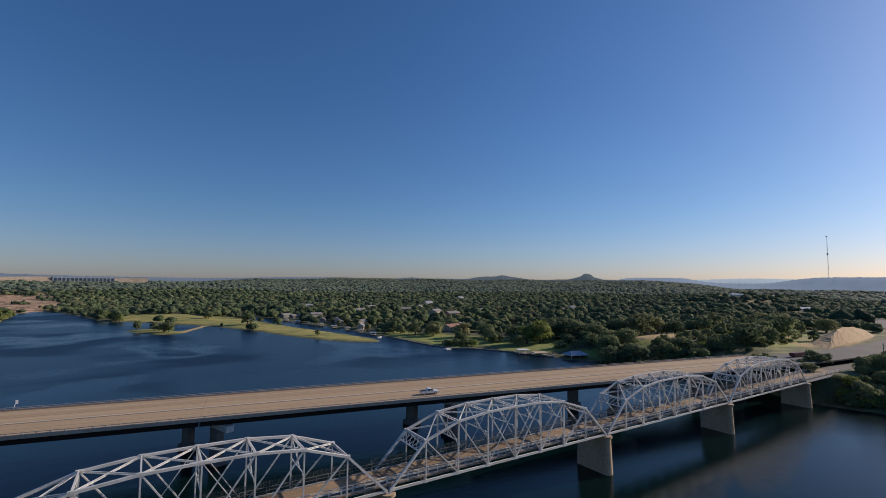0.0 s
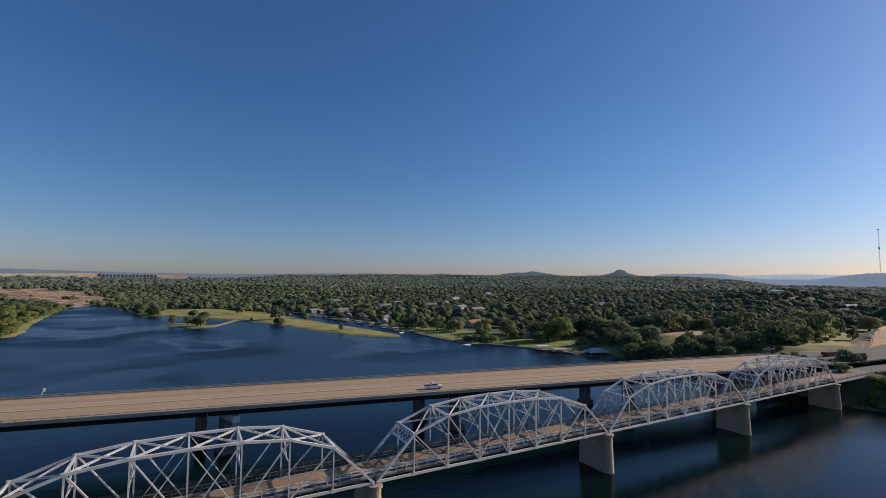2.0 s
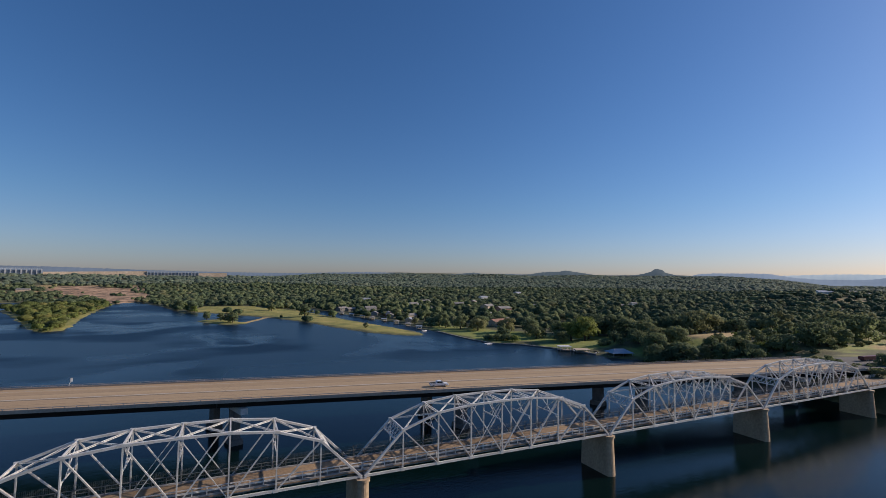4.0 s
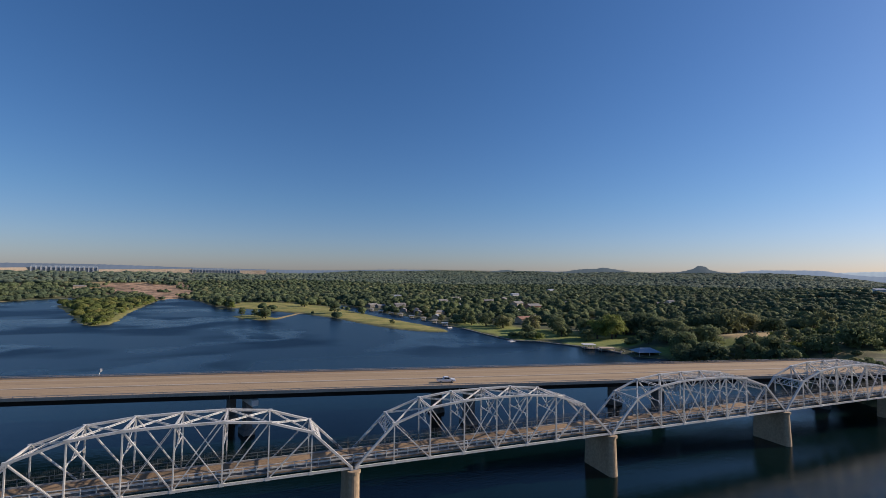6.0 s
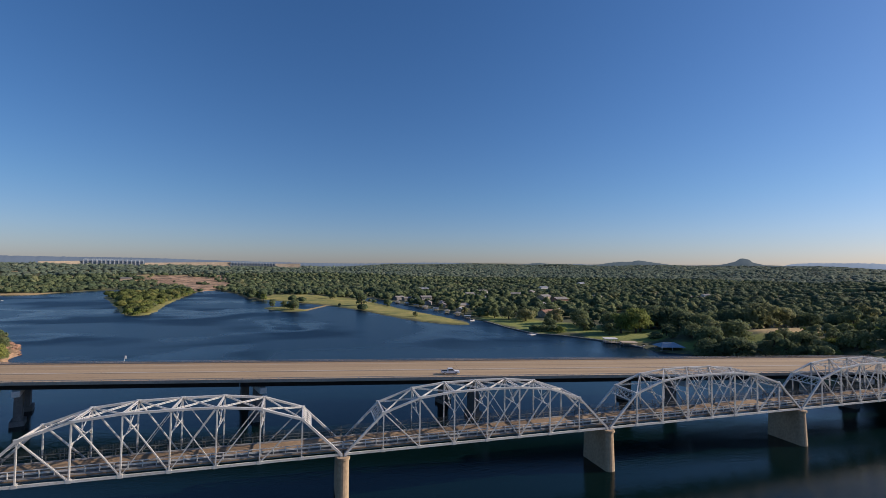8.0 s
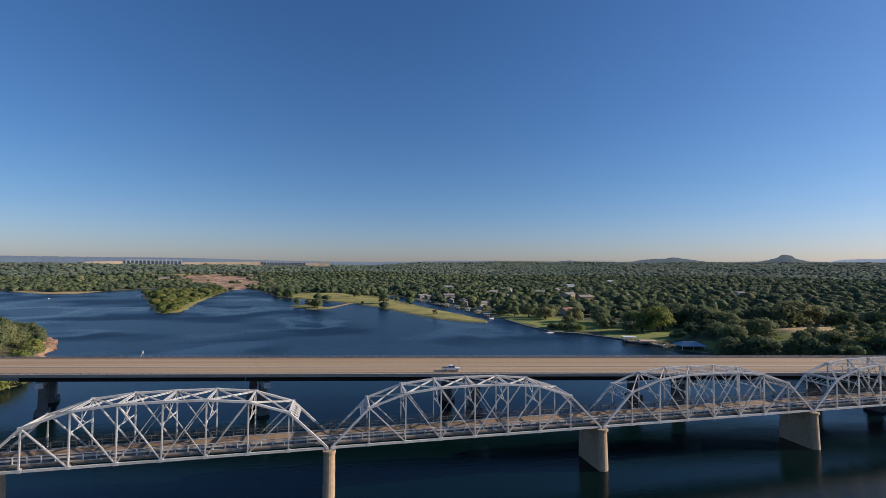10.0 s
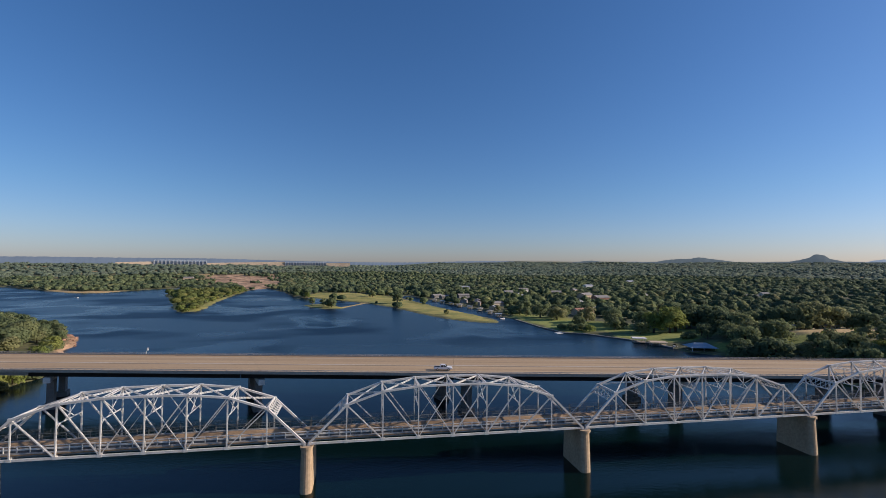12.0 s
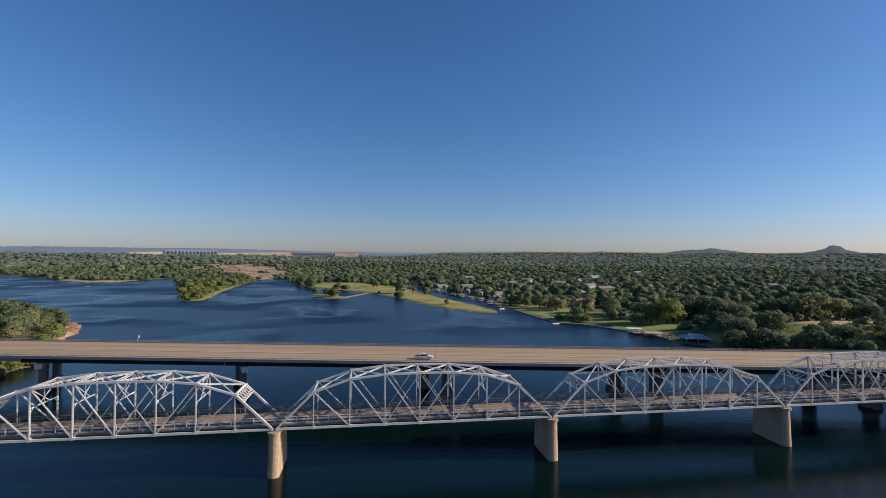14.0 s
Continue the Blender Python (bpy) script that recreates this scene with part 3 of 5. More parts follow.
def build_old_pier():
    """A tall thin wall pier with a rounded nose, its bearing at the bridge line."""
    root = thing("bridge_pier", "tan weathered concrete wall pier with rounded nose standing in the lake", "pier", "piers of the old bridge")
    def shape(half, y0, y1):
        pts = [(half * math.cos(t), y0 + 0.95 * math.sin(t)) for t in np.linspace(math.pi, 2 * math.pi, 9)]
        return pts + [(half * math.cos(t), y1 + 0.95 * math.sin(t)) for t in np.linspace(0, math.pi, 9)]
    bm = bmesh.new()
    prism(bm, shape(1.25, -0.45, WIDE + 0.45), -2.6, CHORD - 0.9, 0.9, (0, WIDE / 2))
    part("shaft", bm, PIER, root)
    bm = bmesh.new()
    prism(bm, shape(1.3, -0.3, WIDE + 0.3), CHORD - 0.898, CHORD - 0.42, 1.0, (0, WIDE / 2))
    part("cap", bm, PIER, root)
    for y in (0, WIDE):
        for x in (-GAP, GAP):
            bm = bmesh.new()
            box(bm, x - 0.3, y - 0.35, CHORD - 0.418, x + 0.3, y + 0.35, CHORD - 0.23)
            part("bearing", bm, STEEL_DIM, root)
    return root


first = build_span()
first.matrix_world = pose(-SPAN, 0, 0)
for n in (0, 1, 2):
    copy_thing(first, pose(n * SPAN, 0, 0))
rail = build_railing(SPAN)
rail.matrix_world = pose(-SPAN, 0.62, DECK_Z + 0.25)
rail_far = build_railing(SPAN, 0.1, RAIL_DARK, "dull dark steel railing with thin rails along the old deck")
rail_far.matrix_world = pose(-SPAN, WIDE - 0.62, DECK_Z + 0.25)
fence = build_mesh_fence(SPAN)
fence.matrix_world = pose(-SPAN, WIDE - 0.3, DECK_Z - 0.1)
for n in (0, 1, 2):
    copy_thing(rail, pose(n * SPAN, 0.62, DECK_Z + 0.25))
    copy_thing(fence, pose(n * SPAN, WIDE - 0.3, DECK_Z - 0.1))
    copy_thing(rail_far, pose(n * SPAN, WIDE - 0.62, DECK_Z + 0.25))
parapet = build_parapet(SPAN)
parapet.matrix_world = pose(-SPAN, 0.95, DECK_Z + 0.003)
for n in (0, 1, 2):
    copy_thing(parapet, pose(n * SPAN, 0.95, DECK_Z + 0.003))
pier = build_old_pier()
pier.matrix_world = pose(-SPAN, 0, 0)
for n in (0, 1, 2, 3):
    copy_thing(pier, pose(n * SPAN, 0, 0))


def build_approach(length):
    root = thing("approach_span", "low grey steel girder approach span with railing and concrete deck", "bridge", "approaches of the old bridge")
    bm = bmesh.new()
    box(bm, 0, 0.2, DECK_Z - 0.25, length, WIDE - 0.2, DECK_Z)
    part("deck_slab", bm, DECK_OLD, root)
    for y in (0.35, WIDE - 0.35):
        bm = bmesh.new()
        box(bm, 0, y - 0.15, CHORD - 0.35, length, y + 0.15, DECK_Z - 0.252)
        part("girder", bm, STEEL, root)
    for y in (0.3, WIDE - 0.3):
        for z in (0.35, 0.75, 1.1):
            bm = bmesh.new()
            beam(bm, (0, y, DECK_Z + z), (length, y, DECK_Z + z), 0.1, 0.12)
            part("rail", bm, STEEL, root)
        n = int(length / 2.4)
        for k in range(n + 1):
            x = min(max(k * length / n, 0.1), length - 0.1)
            bm = bmesh.new()
            beam(bm, (x, y, DECK_Z), (x, y, DECK_Z + 1.2), 0.18, 0.16, (0, 1, 0))
            part("post", bm, STEEL, root)
    return root


build_approach(36.0).matrix_world = pose(3 * SPAN + 0.3, 0, 0)
build_approach(34.0).matrix_world = pose(-SPAN - 34.3, 0, 0)

# ---- highway bridge ----
TURN_H, MID_Y, ROAD_Z, HALF = radians(-10.3), 61.5, 13.2, 13.4
HIGHWAY = Matrix.Translation((0, MID_Y, 0)) @ Matrix.Rotation(TURN_H, 4, "Z")
U0, U1 = -330.0, 214.0
BENTS = [-24.85 + 67.35 * k for k in (-3, -2, -1, 0, 1, 2, 3)]
SKEW = 29.7


RAIL_PALE = worn("dull_galvanised_rail", (0.4, 0.38, 0.35), (0.5, 0.47, 0.43), 0.5, 0.6, 0.2, 4, 0.003)


def build_highway():
    root = thing("highway_bridge", "long tan concrete highway bridge on dark girders over the lake", "bridge", at=HIGHWAY)
    cuts = [U0] + BENTS[1:] + [U1]
    for a, b in zip(cuts, cuts[1:]):
        bm = bmesh.new()
        box(bm, a + 0.03, -HALF + 0.1, ROAD_Z - 0.28, b - 0.03, HALF - 0.1, ROAD_Z)
        part("deck_slab", bm, DECK_NEW, root)
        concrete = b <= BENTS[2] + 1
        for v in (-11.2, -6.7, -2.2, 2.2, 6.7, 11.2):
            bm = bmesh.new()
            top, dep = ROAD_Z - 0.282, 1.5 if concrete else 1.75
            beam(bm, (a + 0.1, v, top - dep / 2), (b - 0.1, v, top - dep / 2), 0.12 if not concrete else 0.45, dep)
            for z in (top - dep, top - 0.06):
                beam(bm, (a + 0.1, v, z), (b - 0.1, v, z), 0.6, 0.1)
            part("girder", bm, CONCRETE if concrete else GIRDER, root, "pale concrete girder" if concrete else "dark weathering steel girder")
        for s in (-1, 1):
            bm = bmesh.new()
            v = s * (HALF - 0.2)
            box(bm, a + 0.02, v - 0.2, ROAD_Z - 0.4, b - 0.02, v + 0.2, ROAD_Z + 0.5)
            part("parapet", bm, PARAPET_TAN, root)
            bm = bmesh.new()
            beam(bm, (a + 0.02, v, ROAD_Z + 0.86), (b - 0.02, v, ROAD_Z + 0.86), 0.16, 0.12)
            for k in range(int((b - a) / 2.6)):
                x = a + 1.3 + k * 2.6
                beam(bm, (x, v, ROAD_Z + 0.5), (x, v, ROAD_Z + 0.84), 0.14, 0.12, (0, 1, 0))
            part("parapet_rail", bm, RAIL_PALE, root)
    for v, w, mat, nm in ((-9.9, 0.16, PAINT_LINE, "edge_line"), (-1.15, 0.7, TAR, "joint_line"), (-0.2, 0.45, PAINT_LINE, "centre_line"), (5.2, 0.22, TAR, "joint_line"), (-6.4, 0.16, TAR, "joint_line"), (9.9, 0.16, PAINT_LINE, "edge_line")):
        bm = bmesh.new()
        box(bm, U0, v - w / 2, ROAD_Z + 0.004, U1, v + w / 2, ROAD_Z + 0.009)
        part(nm, bm, mat, root)
    for u in BENTS[1:]:
        bm = bmesh.new()
        beam(bm, (u + 0.57 * 12.9, -12.9, ROAD_Z + 0.013), (u - 0.57 * 12.9, 12.9, ROAD_Z + 0.013), 0.1, 0.006)
        part("expansion_joint", bm, JOINT, root)
    return root


def build_bent():
    root = thing("highway_pier", "concrete highway pier with two wide columns in the lake", "pier", "piers of the highway bridge")
    bm = bmesh.new()
    box(bm, -0.95, -14.8, 9.3, 0.95, 14.8, 10.96)
    bmesh.ops.bevel(bm, geom=list(bm.edges), offset=0.06, segments=1, affect="EDGES")
    part("cap_beam", bm, CONCRETE_SUNLIT, root)
    # columns and footings in much darker concrete than the cap beam
    for v in (-8.0, 8.6):
        bm = bmesh.new()
        box(bm, -0.95, v - 1.9, -2.4, 0.95, v + 1.9, 9.298)
        part("column", bm, CONCRETE_DARK, root)
        bm = bmesh.new()
        prism(bm, [(-1.8, v - 2.8), (1.8, v - 2.8), (1.8, v + 2.8), (-1.8, v + 2.8)], -2.4, 1.5, 0.9, (0, v))
        part("footing", bm, CONCRETE_DARK, root)
    return root


build_highway()
bent = build_bent()
bent.matrix_world = HIGHWAY @ pose(BENTS[0], 0, 0, 0, 0, SKEW)
for u in BENTS[1:]:
    copy_thing(bent, HIGHWAY @ pose(u, 0, 0, 0, 0, SKEW))


# ---- trees ----
def shell_leaves(rng, lobes, count, size, jitter=0.3):
    """Flat leaf sprays on the skins of overlapping lobes, facing outwards: two crossed triangles share no corner, so each is an island."""
    total = sum(l[3] ** 2 for l in lobes)
    heart = np.array([0, 0, np.mean([l[2] for l in lobes]) * 0.75])
    verts, tris, normals = [], [], []
    for cx, cy, cz, r, squash in lobes:
        n = max(3, int(count * r * r / total))
        for _ in range(n):
            d = rng.normal(size=3)
            d /= np.linalg.norm(d)
            if d[2] < -0.55:
                d[2] *= -0.6
            p = np.array([cx, cy, cz]) + d * np.array([r, r, r * squash]) * rng.uniform(0.88, 1.06)
            nrm = d + rng.normal(size=3) * jitter
            nrm /= np.linalg.norm(nrm)
            a = np.cross(nrm, rng.normal(size=3))
            a /= np.linalg.norm(a)
            b = np.cross(nrm, a)
            out = p - heart
            soft = d * 0.75 + out / np.linalg.norm(out) * 0.75 + nrm * 0.12
            soft /= np.linalg.norm(soft)
            normals += [soft] * 4
            w = size * rng.uniform(0.65, 1.35)
            base = len(verts)
            for k in range(4):
                t = k * math.pi / 2 + rng.uniform(-0.35, 0.35)
                verts.append(p + (a * math.cos(t) + b * math.sin(t)) * w * rng.uniform(0.75, 1.1))
            tris += [(base, base + 1, base + 2), (base, base + 2, base + 3)]
    return np.array(verts), np.array(tris), np.array(normals)


def oak_lobes(rng, wide, tall, n):
    lobes = [(0, 0, tall * 0.62, wide * 0.55, 0.75)]
    for k in range(max(4, n // 2)):
        a = k * 2 * math.pi / max(4, n // 2) + rng.uniform(-0.4, 0.4)
        rr = wide * rng.uniform(0.5, 0.72)
        lobes.append((rr * math.cos(a), rr * math.sin(a), tall * rng.uniform(0.2, 0.36), wide * rng.uniform(0.28, 0.38), rng.uniform(0.75, 0.95)))
    for k in range(n):
        a = k * 2.4 + rng.uniform(-0.4, 0.4)
        rr = wide * rng.uniform(0.35, 0.68)
        lobes.append((rr * math.cos(a), rr * math.sin(a), tall * rng.uniform(0.28, 0.8), wide * rng.uniform(0.26, 0.42), rng.uniform(0.65, 0.9)))
    return lobes


def tube(bm, points, radii, sides=7):
    rings = []
    for k, (p, r) in enumerate(zip(points, radii)):
        p = Vector(p)
        way = (Vector(points[min(k + 1, len(points) - 1)]) - Vector(points[max(k - 1, 0)])).normalized()
        a = way.orthogonal().normalized()
        b = way.cross(a)
        rings.append([bm.verts.new(p + (a * math.cos(t) + b * math.sin(t)) * r) for t in np.linspace(0, 2 * math.pi, sides, endpoint=False)])
    for lo, hi in zip(rings, rings[1:]):
        for k in range(sides):
            bm.faces.new((lo[k], lo[(k + 1) % sides], hi[(k + 1) % sides], hi[k]))
    bm.faces.new(rings[-1])
    bm.faces.new(rings[0][::-1])


def tree_template(seed, name, label, wide, tall, leaf, count, size, lobes_n=11, bush=False):
    rng = np.random.default_rng(seed)
    root = thing(name, label, "shrub" if bush else "tree", "shrubs on the banks" if bush else "trees round the lake")
    lobes = oak_lobes(rng, wide, tall, lobes_n)
    if bush:
        lobes = [(x, y, z * 0.7, r, q) for x, y, z, r, q in lobes]
    bm = bmesh.new()
    top = tall * (0.3 if bush else 0.42)
    r0 = wide * (0.03 if bush else 0.075)
    tube(bm, [(0, 0, -0.5), (0.05 * wide, 0.02, top * 0.5), (0.02 * wide, 0.04 * wide, top)], [r0 * 1.35, r0, r0 * 0.85])
    for x, y, z, r, q in lobes[-6:]:
        tube(bm, [(0.02 * wide, 0.04 * wide, top * 0.92), (x * 0.45, y * 0.45, top + (z - top) * 0.6), (x * 0.9, y * 0.9, z)], [r0 * 0.6, r0 * 0.4, r0 * 0.14], 5)
    part("trunk", bm, BARK, root)
    v, t, nr = shell_leaves(rng, lobes, count, size)
    crown = new("crown", raw_mesh("crown", v, t, leaf, nr))
    crown.parent = root
    return root


OAK = "dark green spreading oak tree with dense rounded crown"
GROWN = 1.55
TREES = [tree_template(21, "oak_tree", OAK, 4.6, 7.6, LEAF, 1500, 0.37), tree_template(22, "oak_tree", OAK, 5.4, 8.4, LEAF, 1700, 0.38, 13),
         tree_template(23, "oak_tree", OAK, 4.0, 8.2, LEAF, 1300, 0.36, 9), tree_template(24, "oak_tree", OAK, 6.2, 8.8, LEAF, 1900, 0.4, 15)]
PECAN = tree_template(25, "pecan_tree", "tall yellow-green pecan tree on the lawn by the water", 6.0, 12.5, LEAF_BRIGHT, 2000, 0.38, 14)
SHRUB = tree_template(26, "shrub", "low green shrub growing on the bank", 2.4, 3.0, LEAF, 650, 0.25, 7, True)
BRIGHT_SHRUB = tree_template(27, "shrub", "bright yellow-green willow shrub growing on the bank", 3.0, 4.2, LEAF_BRIGHT, 700, 0.26, 8, True)
PLANTED = []
FIRST_USE = set()


def plant(template, x, y, size, turn=None, sink=0.0):
    z = float(ground_height(np.array([x]), np.array([y]))[0]) - sink
    size = size * GROWN if template not in (SHRUB, BRIGHT_SHRUB) else size * 1.25
    m = pose(x, y, z, 0, 0, random.uniform(0, 360) if turn is None else turn) @ Matrix.Diagonal((size, size, size * random.uniform(0.88, 1.12), 1))
    PLANTED.append((x, y))
    if template.name not in FIRST_USE:
        FIRST_USE.add(template.name)
        template.matrix_world = m
        return template
    ob = copy_thing(template, pose(0, 0, 0))
    ob.matrix_world = m
    return ob


def clear_of(px, py):
    """How free of woods each place is: 1 in open grass, road or water."""
    meadow, lawn, dry, rock, sand = ground_cover(px, py)
    open_land = np.maximum.reduce([meadow, lawn * 0.97, dry, rock * 0.97, glades(px, py)])
    open_land = np.maximum(open_land, (lake_distance(px, py) < 2.5) * 1.0)
    open_land = np.maximum(open_land, (line_distance(px, py, ROAD_EAST) < 16) * 1.0)
    open_land = np.maximum(open_land, (line_distance(px, py, OLD_ROAD_EAST) < 8) * 1.0)
    hu = (px - 0) * math.cos(TURN_H) + (py - MID_Y) * math.sin(TURN_H)
    hv = -(px - 0) * math.sin(TURN_H) + (py - MID_Y) * math.cos(TURN_H)
    open_land = np.maximum(open_land, ((np.abs(hv) < 20) & (hu < 240)) * 1.0)
    open_land = np.maximum(open_land, ((np.abs(py - 4) < 9) & (px < 250)) * 1.0)
    east = (px > 222) & (px < 425) & (py > 22) & (py < 98)
    open_land = np.maximum(open_land, east * 0.9)
    open_land = np.maximum(open_land, (line_distance(px, py, ROAD_FAR) < 22) * 1.0)
    shore = (px > 145) & (px < 262 - 0.25 * (py - 112)) & (py > 112) & (py < 320)
    mound = (px > 280) & (px < 440) & (py > 8) & (py < 62)
    open_land = np.maximum(open_land, (shore | mound | ((px > 60) & (px < 135) & (py > 270) & (py < 420))) * 1.0)
    for hx, hy, hr in HOUSE_SPOTS:
        back = math.hypot(hx, hy + 95)
        seen = line_distance(px, py, [(hx, hy), (hx - hx / back * 2.2 * hr, hy - (hy + 95) / back * 2.2 * hr)])
        open_land = np.maximum(open_land, (seen < hr * 0.8) * 1.0)
    return open_land


def scatter(spacing, r0, r1, seed, loose=0.45):
    """Jittered places in a ring sector in front of the camera's line."""
    rng = np.random.default_rng(seed)
    g = np.arange(-r1, r1, spacing)
    gx, gy = np.meshgrid(g, g)
    gx = (gx + rng.uniform(-loose, loose, gx.shape) * spacing).ravel()
    gy = (gy + rng.uniform(-loose, loose, gy.shape) * spacing).ravel()
    r, a = np.hypot(gx, gy), np.degrees(np.arctan2(gx, gy))
    keep = (r >= r0) & (r < r1) & (a > -44) & (a < 86)
    return gx[keep], gy[keep] - 95, rng


HOUSE_SPOTS = [(150, 374, 14), (288, 669, 14), (314, 582, 16), (322, 470, 18), (322, 509, 18), (121, 561, 20), (155, 545, 16),
               (272, 146, 12), (296, 138, 8), (397, 154, 14), (804, 218, 14), (946, 378, 15), (1053, 352, 12), (240, 600, 14), (370, 640, 14), (-420, 1150, 26), (420, 520, 14), (460, 760, 16), (560, 470, 14), (205, 760, 16), (640, 900, 18),
               (146, 430, 10), (139, 470, 10), (152, 458, 10), (164, 412, 11), (133, 515, 10), (214, 300, 12), (232, 312, 10), (222, 507, 13)]
SUBURB = np.random.default_rng(63)
for k in range(4):
    far, az = 470 + 900 * SUBURB.random() ** 1.4, radians(SUBURB.uniform(9, 46))
    HOUSE_SPOTS.append((round(far * math.sin(az)), round(far * math.cos(az) - 95), 13))

# single trees that stand apart
for x, y, kind, size in ((-47, 463, 2, 0.7), (-33, 446, 2, 0.75), (-29, 442, 0, 0.5), (-22, 423, 2, 1.0), (-25, 428, 0, 0.7), (54, 468, 2, 1.25), (26, 574, 0, 0.85), (91, 334, 2, 0.45), (-70, 600, 1, 0.9), (-88, 640, 3, 0.9),
                         (193, 252, 1, 0.95), (207, 236, 3, 0.9), (178, 276, 3, 0.95), (170, 294, 1, 0.95), (172, 340, 0, 1.0), (160, 320, 2, 0.85), (152, 414, 0, 0.6), (157, 440, 1, 0.7), (145, 449, 2, 0.55), (160, 474, 3, 0.7), (143, 492, 0, 0.6), (127, 496, 2, 0.55), (153, 396, 1, 0.6), (147, 352, 2, 0.6), (140, 416, 2, 0.45),
                         (218, 212, 3, 0.95), (200, 214, 0, 0.8), (181, 240, 2, 0.75), (199, 187, 1, 0.7), (172, 224, 1, 0.7), (194, 211, 2, 0.75), (206, 196, 0, 0.8), (162, 309, 0, 0.75), (189, 290, 3, 0.9), (202, 226, 1, 0.8), (258, 166, 3, 1.0), (202, 104, 1, 0.95), (213, 97, 3, 1.0), (231, 85, 1, 0.75), (243, 86, 3, 0.7), (220, 122, 3, 0.94), (230, 128, 1, 0.98), (240, 122, 3, 0.98), 
                         (345, 84, 3, 1.2), (356, 80, 1, 1.1), (334, 90, 0, 1.0), (376, 92, 3, 1.0), (402, 92, 1, 1.0), (318, 92, 2, 0.8), (229, 12, 1, 0.58), (236, 10, 0, 0.5), (356, 192, 0, 0.6), (270, 59, 3, 1.15), (279, 62, 1, 1.1), (286, 55, 0, 1.0), (292, 62, 1, 1.05), (322, 63, 3, 1.25), (332, 68, 1, 1.2), (318, 72, 3, 1.2), (344, 74, 1, 1.15), (408, 64, 3, 0.9), (330, 46, 2, 0.6), (252, 66, 3, 0.9), (228, 66, 1, 0.8), (238, 72, 0, 0.9)):
    plant(TREES[kind], x, y, size)
for x, y, size in ((219, 184, 0.95), (227, 189, 1.0), (211, 190, 0.9), (-67, 588, 0.5), (-76, 604, 0.55), (-84, 668, 0.5)):
    plant(PECAN, x, y, size)
for x, y, size in ((230, 162, 1.5), (211, 157, 1.3), (251, 77, 1.2), (258, 74, 1.2), (163, 217, 1.6), (168, 212, 1.8), (158, 223, 1.5), (172, 207, 1.2), (214, 158, 1.5), (243, 178, 2.0), (238, 171, 1.8), (216, 46, 1.0), (224, 50, 1.2), (280, 86, 1.3), (270, 84, 1.2), (262, 80, 1.0), (300, 84, 1.2), (250, 74, 1.1), (238, 68, 1.2), (229, 62, 1.1)):
    plant(SHRUB if size != 1.2 else BRIGHT_SHRUB, x, y, size)
# bright fringe on the points and the near banks
rng_b = np.random.default_rng(5)
for (ax, ay), (bx, by), n, inland in (((-137, 160), (-128, 118), 5, 5), ((-160, 392), (-175, 560), 16, 7), ((-175, 560), (-192, 780), 12, 7), ((-165, 392), (-205, 480), 9, 8), ((210, 108), (320, 92), 14, 3), ((204, 10), (214, -50), 6, 6)):
    for k in range(n):
        f = (k + rng_b.uniform(0, 0.8)) / n
        away = rng_b.uniform(0.4, 1.6) * inland
        side = Vector((ay - by, bx - ax)).normalized()
        px, py = ax + (bx - ax) * f, ay + (by - ay) * f
        best = max(((px + side.x * away * s, py + side.y * away * s) for s in (-1, 1)), key=lambda p: float(lake_distance(np.array([p[0]]), np.array([p[1]]))[0]))
        plant(BRIGHT_SHRUB if rng_b.random() < 0.55 else SHRUB, best[0], best[1], rng_b.uniform(0.8, 1.5))

for k in range(90):
    x = 203 + 75 * rng_b.random() ** 1.3
    y = rng_b.uniform(-75, -7)
    if float(lake_distance(np.array([x]), np.array([y]))[0]) < 1.5:
        continue
    if k % 3:
        plant(SHRUB if k % 2 else BRIGHT_SHRUB, x, y, float(rng_b.uniform(1.0, 1.9)))
    else:
        plant(TREES[k % 4], x, y, float(rng_b.uniform(0.65, 1.0)))
for x, y, kind, size in ((232, -5, 1, 0.85), (240, -9, 3, 0.95), (248, -6, 1, 0.9), (225, -12, 0, 0.8), (236, -18, 3, 1.0), (222, -22, 1, 0.85), (257, -10, 2, 1.0), (246, -20, 0, 1.05), (217, -9, 2, 0.6), (266, -8, 3, 1.0), (228, -30, 3, 0.9), (277, -11, 1, 1.0)):
    plant(TREES[kind], x, y, size * 0.6)
for k in range(26):
    x, y = rng_b.uniform(196, 216), rng_b.uniform(-34, -5)
    if float(lake_distance(np.array([x]), np.array([y]))[0]) > 0.6:
        plant(BRIGHT_SHRUB if k % 3 == 0 else SHRUB, x, y, float(rng_b.uniform(0.6, 1.3)))
for k in range(26):
    x, y = rng_b.uniform(196, 216), rng_b.uniform(-16, 2)
    if float(lake_distance(np.array([x]), np.array([y]))[0]) > 0.5 and not -2 < y:
        plant(BRIGHT_SHRUB if k % 4 == 0 else SHRUB, x, y, float(rng_b.uniform(0.6, 1.2)))
for k in range(16):
    x, y = rng_b.uniform(204, 222), rng_b.uniform(14, 34)
    if float(lake_distance(np.array([x]), np.array([y]))[0]) > 0.6:
        plant(SHRUB, x, y, float(rng_b.uniform(0.5, 0.9)))
for x, y, k in ((214, 10, 0.9), (221, 14, 1.2), (229, -6, 1.3), (238, -8, 1.2), (247, -9, 1.4), (256, -10, 1.2), (268, -8, 1.3), (282, -9, 1.4)):
    plant(SHRUB, x, y, k)
